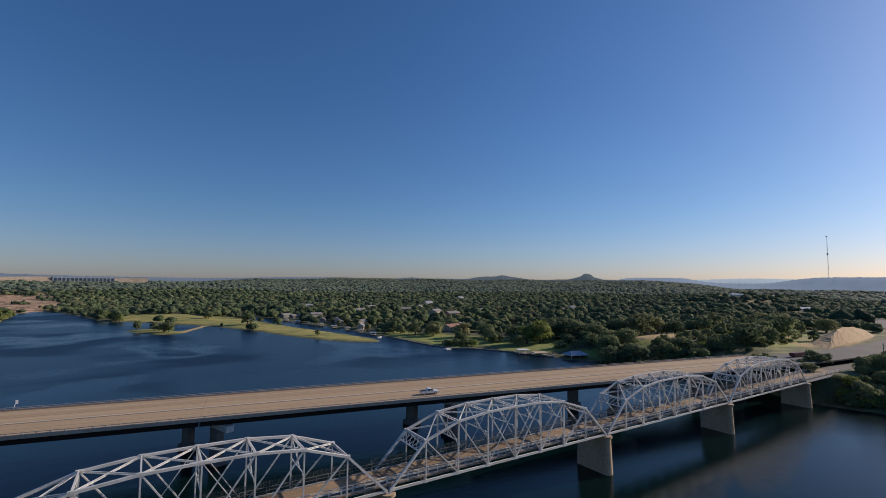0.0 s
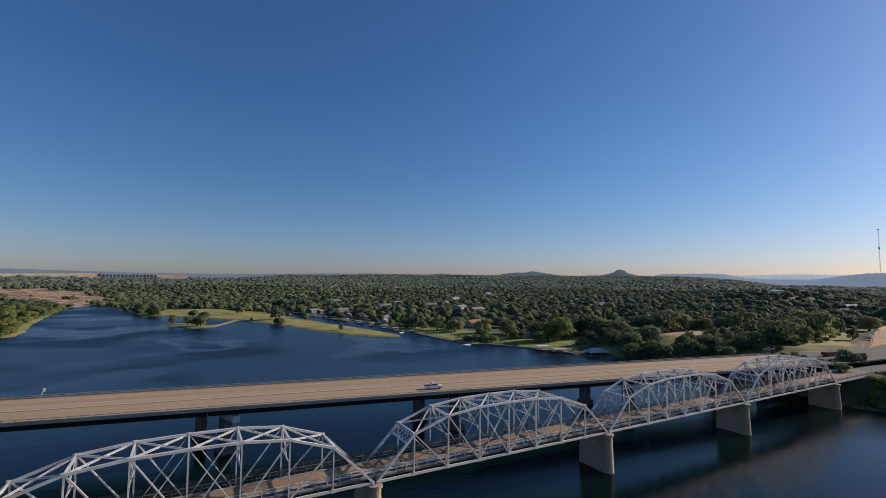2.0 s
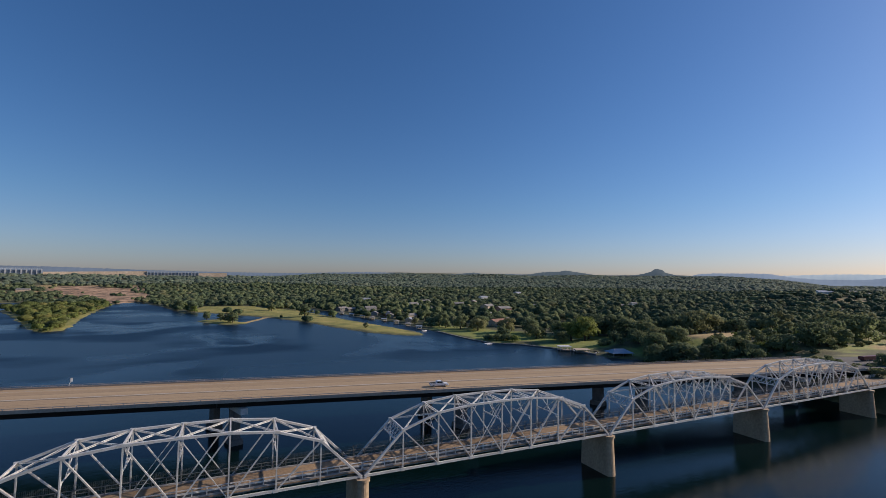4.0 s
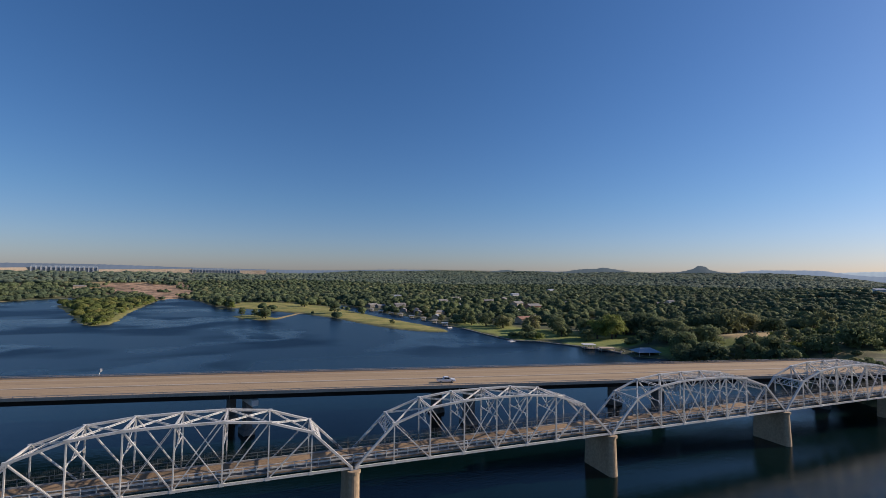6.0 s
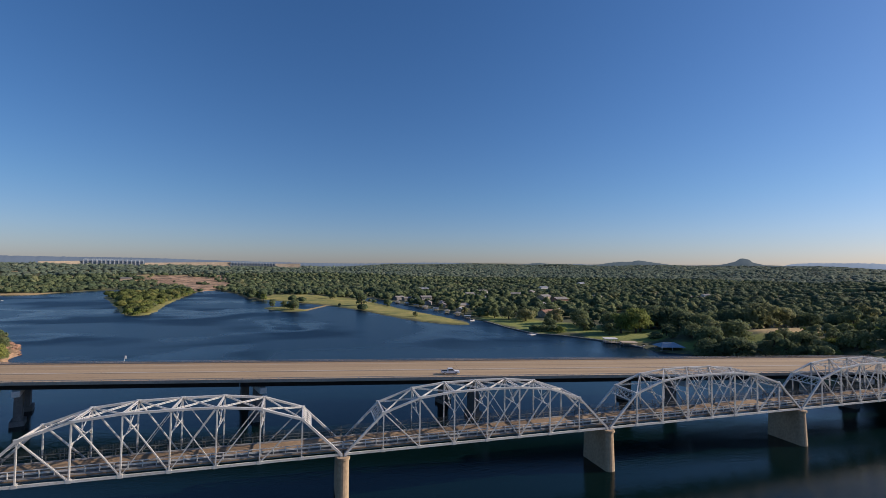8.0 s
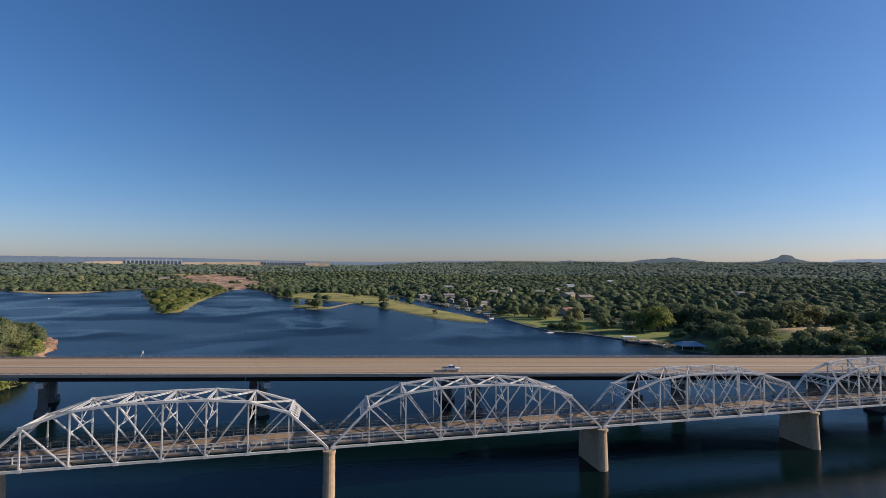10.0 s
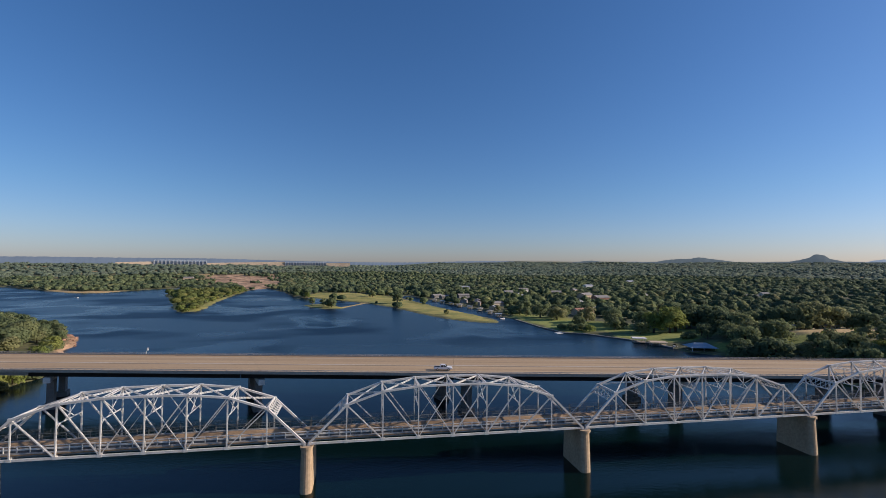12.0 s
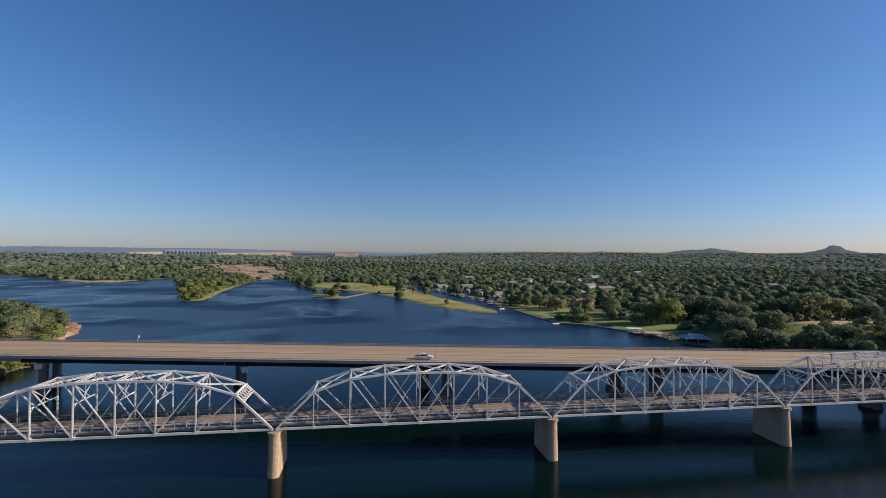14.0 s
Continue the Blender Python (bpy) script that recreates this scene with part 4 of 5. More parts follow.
for x, y, size in ((232, 78, 0.7), (246, 84, 0.8), (262, 92, 0.65), (240, 98, 0.75), (226, 92, 0.75), (276, 94, 0.6), (250, 100, 0.7), (228, 108, 0.8), (318, 108, 0.8), (330, 112, 0.9), (310, 140, 0.9), (248, 130, 0.85), (206, 113, 0.8), (218, 113, 0.85), (240, 140, 0.8), (247, 153, 0.85), (262, 160, 0.9), (252, 142, 0.7), (236, 152, 0.7), (338, 96, 0.9), (322, 96, 0.7), (366, 84, 0.7), (258, 131, 0.55), (270, 135, 0.45), (222, 158, 0.65), (233, 150, 0.7), (227, 141, 0.7), (307, 134, 0.55), (218, 148, 0.5), (277, 138, 0.45), (300, 68, 0.6), (312, 82, 0.75), (329, 78, 0.8), (346, 68, 0.65), (360, 76, 0.75), (310, 94, 0.8), (286, 82, 0.7), (272, 84, 0.65), (392, 78, 0.8), (378, 70, 0.6), (258, 80, 0.65)):
    plant(TREES[int(x) % 4], x, y, size)
for x, y, size in ((236, 62, 1.2), (246, 58, 1.0), (256, 66, 1.3), (268, 60, 1.1), (280, 68, 1.3), (290, 58, 1.0), (302, 62, 1.1), (272, 76, 1.4), (262, 72, 1.0), (310, 52, 0.9), (226, 70, 1.3), (284, 52, 0.8), (244, 70, 1.2), (296, 50, 0.9), (314, 58, 1.0), (322, 64, 1.3), (334, 58, 0.8), (342, 70, 1.1), (306, 72, 1.3), (318, 76, 1.0), (270, 50, 0.7), (256, 52, 0.8), (240, 56, 0.8), (232, 54, 0.7), (350, 62, 0.9)):
    plant(BRIGHT_SHRUB if size == 1.3 else SHRUB, x, y, size)
# the west point and the bank under the highway
for x, y, kind, size in ((-158, 196, 0, 0.5), (-163, 205, 2, 0.55), (-170, 216, 0, 0.6), (-176, 224, 2, 0.6), (-166, 196, 1, 0.6), (-174, 206, 3, 0.6), (-184, 232, 1, 0.6), (-154, 184, 2, 0.45), (-162, 184, 1, 0.5), (-150, 172, 0, 0.4), (-195, 240, 3, 0.6), (-184, 216, 0, 0.65),
                         (-134, 24, 1, 0.55), (-139, 8, 3, 0.6), (-133, -6, 0, 0.5), (-145, -16, 1, 0.6), (-138, -30, 2, 0.6), (-148, 22, 3, 0.6), (-152, 4, 1, 0.65)):
    plant(TREES[kind], x, y, size)
for x, y, size in ((-120, 96, 1.1), (-121, 104, 1.3), (-119, 112, 1.2), (-124, 100, 1.4), (-123, 110, 1.3), (-126, 118, 1.4), (-122, 122, 1.0), (-144, 164, 1.3), (-147, 174, 1.2), (-152, 180, 1.4), (-142, 156, 1.2), (-127, 30, 1.3), (-129, 16, 1.1), (-131, 2, 1.2), (-132, -14, 1.4), (-126, 38, 1.0), (-134, -26, 1.3)):
    plant(BRIGHT_SHRUB if size > 1.25 else SHRUB, x, y, size)
# near woods, tree by tree
NEAR = 400
gx, gy, rng_n = scatter(12.0, 60, NEAR, 41)
free = clear_of(gx, gy)
near_d = np.full(gx.shape, 1e9)
for x, y in PLANTED:
    near_d = np.minimum(near_d, np.hypot(gx - x, gy - y))
ok = (rng_n.random(gx.shape) > free) & (near_d > 8) & (rng_n.random(gx.shape) < 0.93)
for x, y in zip(gx[ok], gy[ok]):
    low_bank = float(lake_distance(np.array([x]), np.array([y]))[0]) < 9
    if low_bank and rng_n.random() < 0.5:
        plant(SHRUB if rng_n.random() < 0.6 else BRIGHT_SHRUB, float(x), float(y), float(rng_n.uniform(0.9, 1.6)))
    else:
        plant(TREES[int(rng_n.integers(0, 4))], float(x), float(y), float(rng_n.uniform(0.8, 1.25)) * (0.82 if x < 0 else 1.0))


def crown_shape(rng, wide, tall, around, rings, sprays, size, soft):
    """A broad lumpy crown: a closed uneven canopy with loose leaf sprays standing out of it."""
    lumps = rng.normal(size=(9, 3))
    lumps[:, 2] = np.abs(lumps[:, 2]) * 0.8
    lumps /= np.linalg.norm(lumps, axis=1)[:, None]
    heft = rng.uniform(0.12, 0.3, 9)

    def skin(way):
        near = np.exp(-((way[:, None, :] - lumps[None]) ** 2).sum(-1) / 0.16)
        return 0.78 + (near * heft).sum(1)

    stretch = np.array([wide, wide, tall * 0.6])
    lift = np.array([0, 0, tall * 0.34])
    ways = [[0, 0, 1.0]]
    for k in range(1, rings + 1):
        polar = radians(112) * k / rings
        for j in range(around):
            az = 2 * math.pi * (j + 0.5 * (k % 2) + rng.uniform(-0.25, 0.25)) / around
            up = polar + rng.uniform(-0.2, 0.2) / rings
            ways.append([math.sin(up) * math.cos(az), math.sin(up) * math.sin(az), math.cos(up)])
    ways = np.array(ways)
    verts = ways * skin(ways)[:, None] * rng.uniform(0.86, 1.12, len(ways))[:, None] * stretch + lift
    tris = [(0, 1 + j, 1 + (j + 1) % around) for j in range(around)]
    for k in range(rings - 1):
        p, q = 1 + k * around, 1 + (k + 1) * around
        for j in range(around):
            j2 = (j + 1) % around
            tris += [(p + j, q + j, q + j2), (p + j, q + j2, p + j2)]
    tris = np.array(tris)
    face = np.cross(verts[tris[:, 1]] - verts[tris[:, 0]], verts[tris[:, 2]] - verts[tris[:, 0]])
    normals = np.zeros(verts.shape)
    for c in range(3):
        np.add.at(normals, tris[:, c], face)
    normals /= np.linalg.norm(normals, axis=1)[:, None] + 1e-9
    normals = normals * (1 - soft) + np.array([0, 0, soft])
    normals /= np.linalg.norm(normals, axis=1)[:, None] + 1e-9
    if not sprays:
        return verts, tris, normals
    d = rng.normal(size=(sprays, 3))
    d[:, 2] = np.where(d[:, 2] < -0.2, -d[:, 2], d[:, 2])
    d /= np.linalg.norm(d, axis=1)[:, None]
    at = d * skin(d)[:, None] * rng.uniform(0.98, 1.07, sprays)[:, None] * stretch + lift
    out = d / stretch
    out /= np.linalg.norm(out, axis=1)[:, None]
    a = np.cross(out + rng.normal(size=out.shape) * 0.25, rng.normal(size=out.shape))
    a /= np.linalg.norm(a, axis=1)[:, None]
    b = np.cross(out, a)
    w = size * rng.uniform(0.6, 1.3, sprays)
    quad = np.stack([at + (a * math.cos(t) + b * math.sin(t)) * w[:, None] * k for t, k in ((0, 1.0), (1.7, 0.8), (3.0, 1.05), (4.6, 0.75))], 1).reshape(-1, 3)
    base = len(verts) + 4 * np.arange(sprays)
    more = np.concatenate([np.stack([base, base + 1, base + 2], -1), np.stack([base, base + 2, base + 3], -1)])
    return np.vstack([verts, quad]), np.vstack([tris, more]), np.vstack([normals, np.repeat(out, 4, 0)])


def woods(name, label, spacing, r0, r1, form, seed, wide, tall, leaf, thin=0.97, on_point=False):
    """Many crowns joined into one mesh. form: corners around, rings, sprays, their size, and how far the shading leans upwards."""
    gx, gy, rng = scatter(spacing, r0, r1, seed, 0.85)
    here = (signed_distance(gx, gy, POINT) < 0) == on_point
    gx, gy = gx[here], gy[here]
    ok = (rng.random(gx.shape) * 0.9 + 0.08 > clear_of(gx, gy)) & (rng.random(gx.shape) < thin)
    gx, gy = gx[ok], gy[ok]
    gz = ground_height(gx, gy)
    kinds = 9
    shapes = [crown_shape(np.random.default_rng(seed * 10 + k), wide, tall, *form) for k in range(kinds)]
    grown = 0.9 + 0.22 * waves(gx, gy, 90, seed)
    vs, ts, ns, tones, base = [], [], [], [], 0
    pick = rng.integers(0, kinds, len(gx))
    for k, (v, t, nr) in enumerate(shapes):
        at = np.flatnonzero(pick == k)
        turn = rng.uniform(0, 2 * math.pi, len(at))
        s = (0.5 + 0.95 * rng.random(len(at)) ** 1.6) * grown[at]
        c, n = np.cos(turn) * s, np.sin(turn) * s
        px = v[None, :, 0] * c[:, None] - v[None, :, 1] * n[:, None] + gx[at, None]
        py = v[None, :, 0] * n[:, None] + v[None, :, 1] * c[:, None] + gy[at, None]
        pz = v[None, :, 2] * (s ** 0.8 * rng.uniform(0.85, 1.2, len(at)))[:, None] + gz[at, None]
        vs.append(np.stack([px, py, pz], -1).reshape(-1, 3))
        c1, n1 = np.cos(turn), np.sin(turn)
        ns.append(np.stack([nr[None, :, 0] * c1[:, None] - nr[None, :, 1] * n1[:, None], nr[None, :, 0] * n1[:, None] + nr[None, :, 1] * c1[:, None], np.broadcast_to(nr[None, :, 2], (len(at), len(nr)))], -1).reshape(-1, 3))
        ts.append((t[None] + base + np.arange(len(at))[:, None, None] * len(v)).reshape(-1, 3))
        tones.append(np.repeat(np.clip(rng.random(len(at)) ** 1.3, 0, 1), len(v)))
        base += len(at) * len(v)
    ob = new(name, raw_mesh(name, np.concatenate(vs), np.concatenate(ts), leaf, np.concatenate(ns)))
    at = ob.data.attributes.new("tone", "FLOAT", "POINT")
    at.data.foreach_set("value", np.concatenate(tones).astype(np.float32))
    return tagged(ob, label, "woods", kind="stuff")


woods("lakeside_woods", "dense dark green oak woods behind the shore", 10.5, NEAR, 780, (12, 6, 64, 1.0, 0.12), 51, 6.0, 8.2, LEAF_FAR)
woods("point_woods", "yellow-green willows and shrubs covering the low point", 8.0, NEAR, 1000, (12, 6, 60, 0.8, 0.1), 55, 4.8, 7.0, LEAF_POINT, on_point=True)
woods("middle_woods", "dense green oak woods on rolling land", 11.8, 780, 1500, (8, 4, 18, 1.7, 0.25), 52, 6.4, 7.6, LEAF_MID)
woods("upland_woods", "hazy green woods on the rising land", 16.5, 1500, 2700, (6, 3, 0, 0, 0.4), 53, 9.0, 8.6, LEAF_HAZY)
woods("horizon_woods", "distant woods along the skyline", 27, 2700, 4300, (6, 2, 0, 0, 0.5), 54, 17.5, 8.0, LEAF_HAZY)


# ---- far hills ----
# air haze over the hills is put into their colour and glow
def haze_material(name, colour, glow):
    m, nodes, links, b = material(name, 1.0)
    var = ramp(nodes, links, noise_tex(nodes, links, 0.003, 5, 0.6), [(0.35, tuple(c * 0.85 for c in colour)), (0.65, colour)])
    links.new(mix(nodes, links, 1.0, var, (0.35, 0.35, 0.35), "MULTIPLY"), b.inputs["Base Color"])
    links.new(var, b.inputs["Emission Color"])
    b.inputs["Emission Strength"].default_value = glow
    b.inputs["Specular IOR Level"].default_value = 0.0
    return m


def bump_at(az, mid, half, high_, flat=1.0):
    return high_ * np.exp(-(np.abs((az - mid) / half) ** (2 * flat)))


def hill_range(name, label, radius, az0, az1, profile, mat):
    """A long ridge seen from the lake: a front slope up to its crest and a back slope down."""
    az = np.arange(az0, az1, 0.06)
    el = profile(az) + 0.02 * waves(az * 10, az * 3, 7, 31)
    crest = 46.5 + radius * np.tan(np.radians(el))
    rows = [(radius - 260, np.full(az.shape, 20.0)), (radius - 120, crest * 0.72), (radius - 40, crest * 0.95), (radius, crest), (radius + 120, crest * 0.7)]
    verts = np.vstack([np.column_stack([r * np.sin(np.radians(az)), r * np.cos(np.radians(az)) - 95, z]) for r, z in rows])
    n = len(az)
    i, j = np.meshgrid(np.arange(len(rows) - 1), np.arange(n - 1), indexing="ij")
    q = np.stack([i * n + j, i * n + j + 1, (i + 1) * n + j + 1, (i + 1) * n + j], -1).reshape(-1, 4)
    me = raw_mesh(name, verts, np.vstack([q[:, [0, 1, 2]], q[:, [0, 2, 3]]]), mat)
    me.polygons.foreach_set("use_smooth", np.ones(len(me.polygons), bool))
    return tagged(new(name, me), label, "hills", kind="structure")


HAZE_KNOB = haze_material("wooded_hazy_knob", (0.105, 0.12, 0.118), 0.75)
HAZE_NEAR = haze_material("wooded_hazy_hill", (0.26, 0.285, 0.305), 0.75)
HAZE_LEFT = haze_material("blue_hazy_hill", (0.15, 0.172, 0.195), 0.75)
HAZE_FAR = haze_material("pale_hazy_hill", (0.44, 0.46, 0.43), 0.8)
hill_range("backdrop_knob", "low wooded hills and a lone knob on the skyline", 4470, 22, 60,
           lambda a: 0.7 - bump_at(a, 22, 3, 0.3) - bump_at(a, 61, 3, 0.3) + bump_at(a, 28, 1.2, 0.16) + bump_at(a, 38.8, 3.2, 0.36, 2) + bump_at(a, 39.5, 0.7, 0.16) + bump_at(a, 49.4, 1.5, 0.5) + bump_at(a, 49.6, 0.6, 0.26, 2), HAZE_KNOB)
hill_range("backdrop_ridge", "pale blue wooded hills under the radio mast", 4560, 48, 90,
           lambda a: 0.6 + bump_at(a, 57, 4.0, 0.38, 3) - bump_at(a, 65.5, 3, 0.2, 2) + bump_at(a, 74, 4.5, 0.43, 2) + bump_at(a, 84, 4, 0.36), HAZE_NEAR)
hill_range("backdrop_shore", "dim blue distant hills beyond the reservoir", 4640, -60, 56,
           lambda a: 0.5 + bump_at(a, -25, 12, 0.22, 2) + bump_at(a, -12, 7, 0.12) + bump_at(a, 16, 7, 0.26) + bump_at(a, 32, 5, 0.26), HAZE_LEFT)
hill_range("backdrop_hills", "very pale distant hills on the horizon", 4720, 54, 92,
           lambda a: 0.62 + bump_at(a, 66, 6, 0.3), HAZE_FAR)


# ---- dam ----
def build_dam():
    root = thing("dam", "long pale concrete dam with rows of floodgates across the valley", "dam")
    def at_az(a, r=2200.0):
        return Vector((r * math.sin(radians(a)), r * math.cos(radians(a)) - 95, 0))
    def z_el(e, r=2200.0):
        return 46.5 + r * math.tan(radians(e))
    for a, b, e0, e1 in ((-25.4, -22.1, 0.24, 0.36), (-17.0, -8.8, 0.26, 0.47), (-4.0, -1.2, 0.36, 0.42)):
        bm = bmesh.new()
        n = 12
        for k in range(n):
            p, q = at_az(a + (b - a) * k / n), at_az(a + (b - a) * (k + 1) / n)
            za, zb = z_el(e0 + (e1 - e0) * k / n), z_el(e0 + (e1 - e0) * (k + 1) / n)
            out = Vector((p.x, p.y + 95, 0)).normalized()
            quad = [p - out * 14 + Vector((0, 0, 25)), q - out * 14 + Vector((0, 0, 25)), q + Vector((0, 0, zb)), p + Vector((0, 0, za)), p + out * 6 + Vector((0, 0, za)), q + out * 6 + Vector((0, 0, zb)), p + out * 6 + Vector((0, 0, 25)), q + out * 6 + Vector((0, 0, 25))]
            v = [bm.verts.new(c) for c in quad]
            for f in ((0, 1, 2, 3), (3, 2, 5, 4), (4, 5, 7, 6)):
                bm.faces.new([v[c] for c in f])
        bmesh.ops.remove_doubles(bm, verts=list(bm.verts), dist=0.05)
        part("dam_wall", bm, DAM_TAN, root, "pale tan dam wall")
    for a, b, e0, e1, n in ((-22.05, -17.1, -0.15, 0.5, 14), (-8.75, -4.05, 0.1, 0.46, 15)):
        p0, p1 = at_az(a), at_az(b)
        along = (p1 - p0).normalized()
        out = Vector((-along.y, along.x, 0))
        for k in range(n + 1):
            p = p0.lerp(p1, k / n)
            bm = bmesh.new()
            beam(bm, p - out * 7 + Vector((0, 0, (z_el(e0) + z_el(e1)) / 2 - 2)), p + out * 4 + Vector((0, 0, (z_el(e0) + z_el(e1)) / 2 - 2)), 3.4, z_el(e1) - z_el(e0) + 2)
            part("gate_pier", bm, DAM_GREY, root)
        for k in range(n):
            p, q = p0.lerp(p1, (k + 0.14) / n), p0.lerp(p1, (k + 0.86) / n)
            bm = bmesh.new()
            zc = (z_el(e0) + z_el(e1)) / 2 - 2.5
            beam(bm, p + Vector((0, 0, zc)), q + Vector((0, 0, zc)), 1.2, z_el(e1) - z_el(e0) - 4)
            part("floodgate", bm, GATE_BLUE, root, "dark blue-grey steel floodgate")
        bm = bmesh.new()
        zt = z_el(e1)
        beam(bm, p0 + Vector((0, 0, zt)), p1 + Vector((0, 0, zt)), 5, 1.6)
        beam(bm, p0 + Vector((0, 0, zt + 3.0)), p1 + Vector((0, 0, zt + 3.0)), 3, 0.7)
        for k in range(2 * n + 1):
            p = p0.lerp(p1, k / (2 * n))
            beam(bm, p + Vector((0, 0, zt)), p + Vector((0, 0, zt + 3)), 0.8, 0.8, (0, 1, 0))
        part("gate_bridge", bm, GATE_LIGHT, root, "pale blue steel service bridge")
    return root


DAM_TAN = worn("pale_tan_dam_wall", (0.42, 0.33, 0.23), (0.54, 0.44, 0.32), 0.02, 0.95, 0, 0.2, 0.1)
# distance haze is in this bluish grey of the gate piers
DAM_GREY = worn("hazy_grey_dam_concrete", (0.38, 0.4, 0.43), (0.46, 0.48, 0.51), 0.02, 0.95, 0, 0.2, 0.1)
GATE_BLUE = worn("blue_grey_gate_steel", (0.26, 0.3, 0.36), (0.32, 0.36, 0.42), 0.05, 0.7, 0, 0.5, 0.05)
GATE_LIGHT = worn("pale_blue_bridge_steel", (0.32, 0.38, 0.46), (0.4, 0.46, 0.54), 0.05, 0.7, 0, 0.5, 0.05)
build_dam()


# ---- roads on the land ----
def road_strip(name, line, half, z, mat, label, rise=None):
    """A smooth ribbon along a line, with soft bends."""
    pts = [Vector(p) for p in line]
    fine = []
    for k in range(len(pts) - 1):
        p0, p1, p2, p3 = pts[max(k - 1, 0)], pts[k], pts[k + 1], pts[min(k + 2, len(pts) - 1)]
        for t in np.linspace(0, 1, 10, endpoint=False):
            fine.append(0.5 * (2 * p1 + (p2 - p0) * t + (2 * p0 - 5 * p1 + 4 * p2 - p3) * t * t + (3 * p1 - p0 - 3 * p2 + p3) * t ** 3))
    fine.append(pts[-1])
    vs, fs = [], []
    for k, p in enumerate(fine):
        way = (fine[min(k + 1, len(fine) - 1)] - fine[max(k - 1, 0)]).normalized()
        side = Vector((-way.y, way.x)) * (half(k / len(fine)) if callable(half) else half)
        zz = z if rise is None else float(ground_height(np.array([p.x]), np.array([p.y]))[0]) + rise
        for s in (-1, 1):
            vs += [(p.x + side.x * s, p.y + side.y * s, zz), (p.x + side.x * s, p.y + side.y * s, zz - 0.6)]
        if k:
            a, b = 4 * (k - 1), 4 * k
            fs += [(a, b, b + 2, a + 2), (a + 1, a, a + 2, a + 3) if k == 1 else (a, a + 1, b + 1, b), (a + 2, b + 2, b + 3, a + 3)]
    return tagged(mesh_object(name, vs, fs, mat), label, "road", kind="structure")


ASPHALT = worn("sun_bleached_asphalt", (0.075, 0.071, 0.067), (0.11, 0.105, 0.098), 0.05, 0.9, 0, 1.2, 0.01, spots=0.2)
FAR_PAVE = worn("pale_far_road", (0.2, 0.18, 0.165), (0.27, 0.245, 0.225), 0.02, 0.95, 0, 0.5, 0.02)
bend = HIGHWAY @ Vector((U1 - 0.2, 0, 0))
road_strip("road_highway", [(bend.x, bend.y)] + ROAD_EAST[1:], lambda f: 13.0 - 2.5 * min(f * 5, 1), ROAD_Z - 0.01, ASPHALT, "grey sun-bleached highway curving into the woods")
road_strip("road_old", [(3 * SPAN + 36.4, 4.05)] + OLD_ROAD_EAST[1:], 4.0, DECK_Z - 0.01, ASPHALT, "short stretch of old grey road at the bridge end")
road_strip("road_far", ROAD_FAR, 13, 0, FAR_PAVE, "pale far road between the woods", 2.0)


# ---- cut slope beside the highway ----
def build_cut_slope():
    """A bare gravelly slope: an even face from the road's verge up to a sharp crest, with a back slope."""
    foot = [(287, 25.0, 13.0), (298, 24.5, 13.0), (314, 24.0, 13.0), (340, 25.5, 13.0), (368, 28.5, 13.0), (392, 32.0, 13.0), (411, 36.0, 13.0)]
    crest = [(292, 26.5, 12.8), (316, 32.0, 17.6), (337, 35.5, 20.8), (353, 37.5, 21.4), (375, 39.0, 20.6), (398, 39.5, 18.0), (414, 38.5, 13.2)]
    back = [(288, 32.0, 12.6), (312, 41.0, 12.6), (334, 49.0, 12.6), (354, 53.0, 12.6), (376, 54.0, 12.6), (400, 50.0, 12.6), (418, 43.0, 12.6)]
    rng = np.random.default_rng(91)
    rows = []
    for lo, hi, n in ((foot, crest, 9), (crest, back, 5)):
        for k in range(n if hi is crest else n + 1):
            f = k / n
            line = [Vector(p).lerp(Vector(q), f) for p, q in zip(lo, hi)]
            fine = [line[i].lerp(line[i + 1], j / 8) for i in range(len(line) - 1) for j in range(8)] + [line[-1]]
            rows.append([p + Vector((rng.normal() * 0.12, rng.normal() * 0.12, rng.normal() * 0.1 - (2.6 if k == 0 and hi is crest else 0))) for p in fine])
    n = len(rows[0])
    verts = [tuple(p) for row in rows for p in row]
    faces = [(r * n + c, r * n + c + 1, (r + 1) * n + c + 1, (r + 1) * n + c) for r in range(len(rows) - 1) for c in range(n - 1)]
    ob = mesh_object("ground_slope", verts, faces, GRAVEL)
    return tagged(ob, "bare tan gravel cut slope above the highway bend", "slope", kind="structure")


GRAVEL = worn("tan_gravel_slope", (0.43, 0.29, 0.145), (0.53, 0.375, 0.2), 0.09, 0.95, 0, 1.4, 0.03, (1, 1, 2.2), 0.2)
build_cut_slope()


# ---- vehicles ----
def extrude_profile(bm, prof, y0, y1, inset=0.0):
    a = [bm.verts.new((x, y0, z)) for x, z in prof]
    b = [bm.verts.new((x, y1, z)) for x, z in prof]
    n = len(prof)
    for k in range(n):
        bm.faces.new((a[k], a[(k + 1) % n], b[(k + 1) % n], b[k]))
    bm.faces.new(a[::-1])
    bm.faces.new(b)


CARWHITE = worn("white_car_paint", (0.74, 0.74, 0.75), (0.8, 0.8, 0.81), 0.6, 0.25, 0, 3, 0.0, spots=0.05)


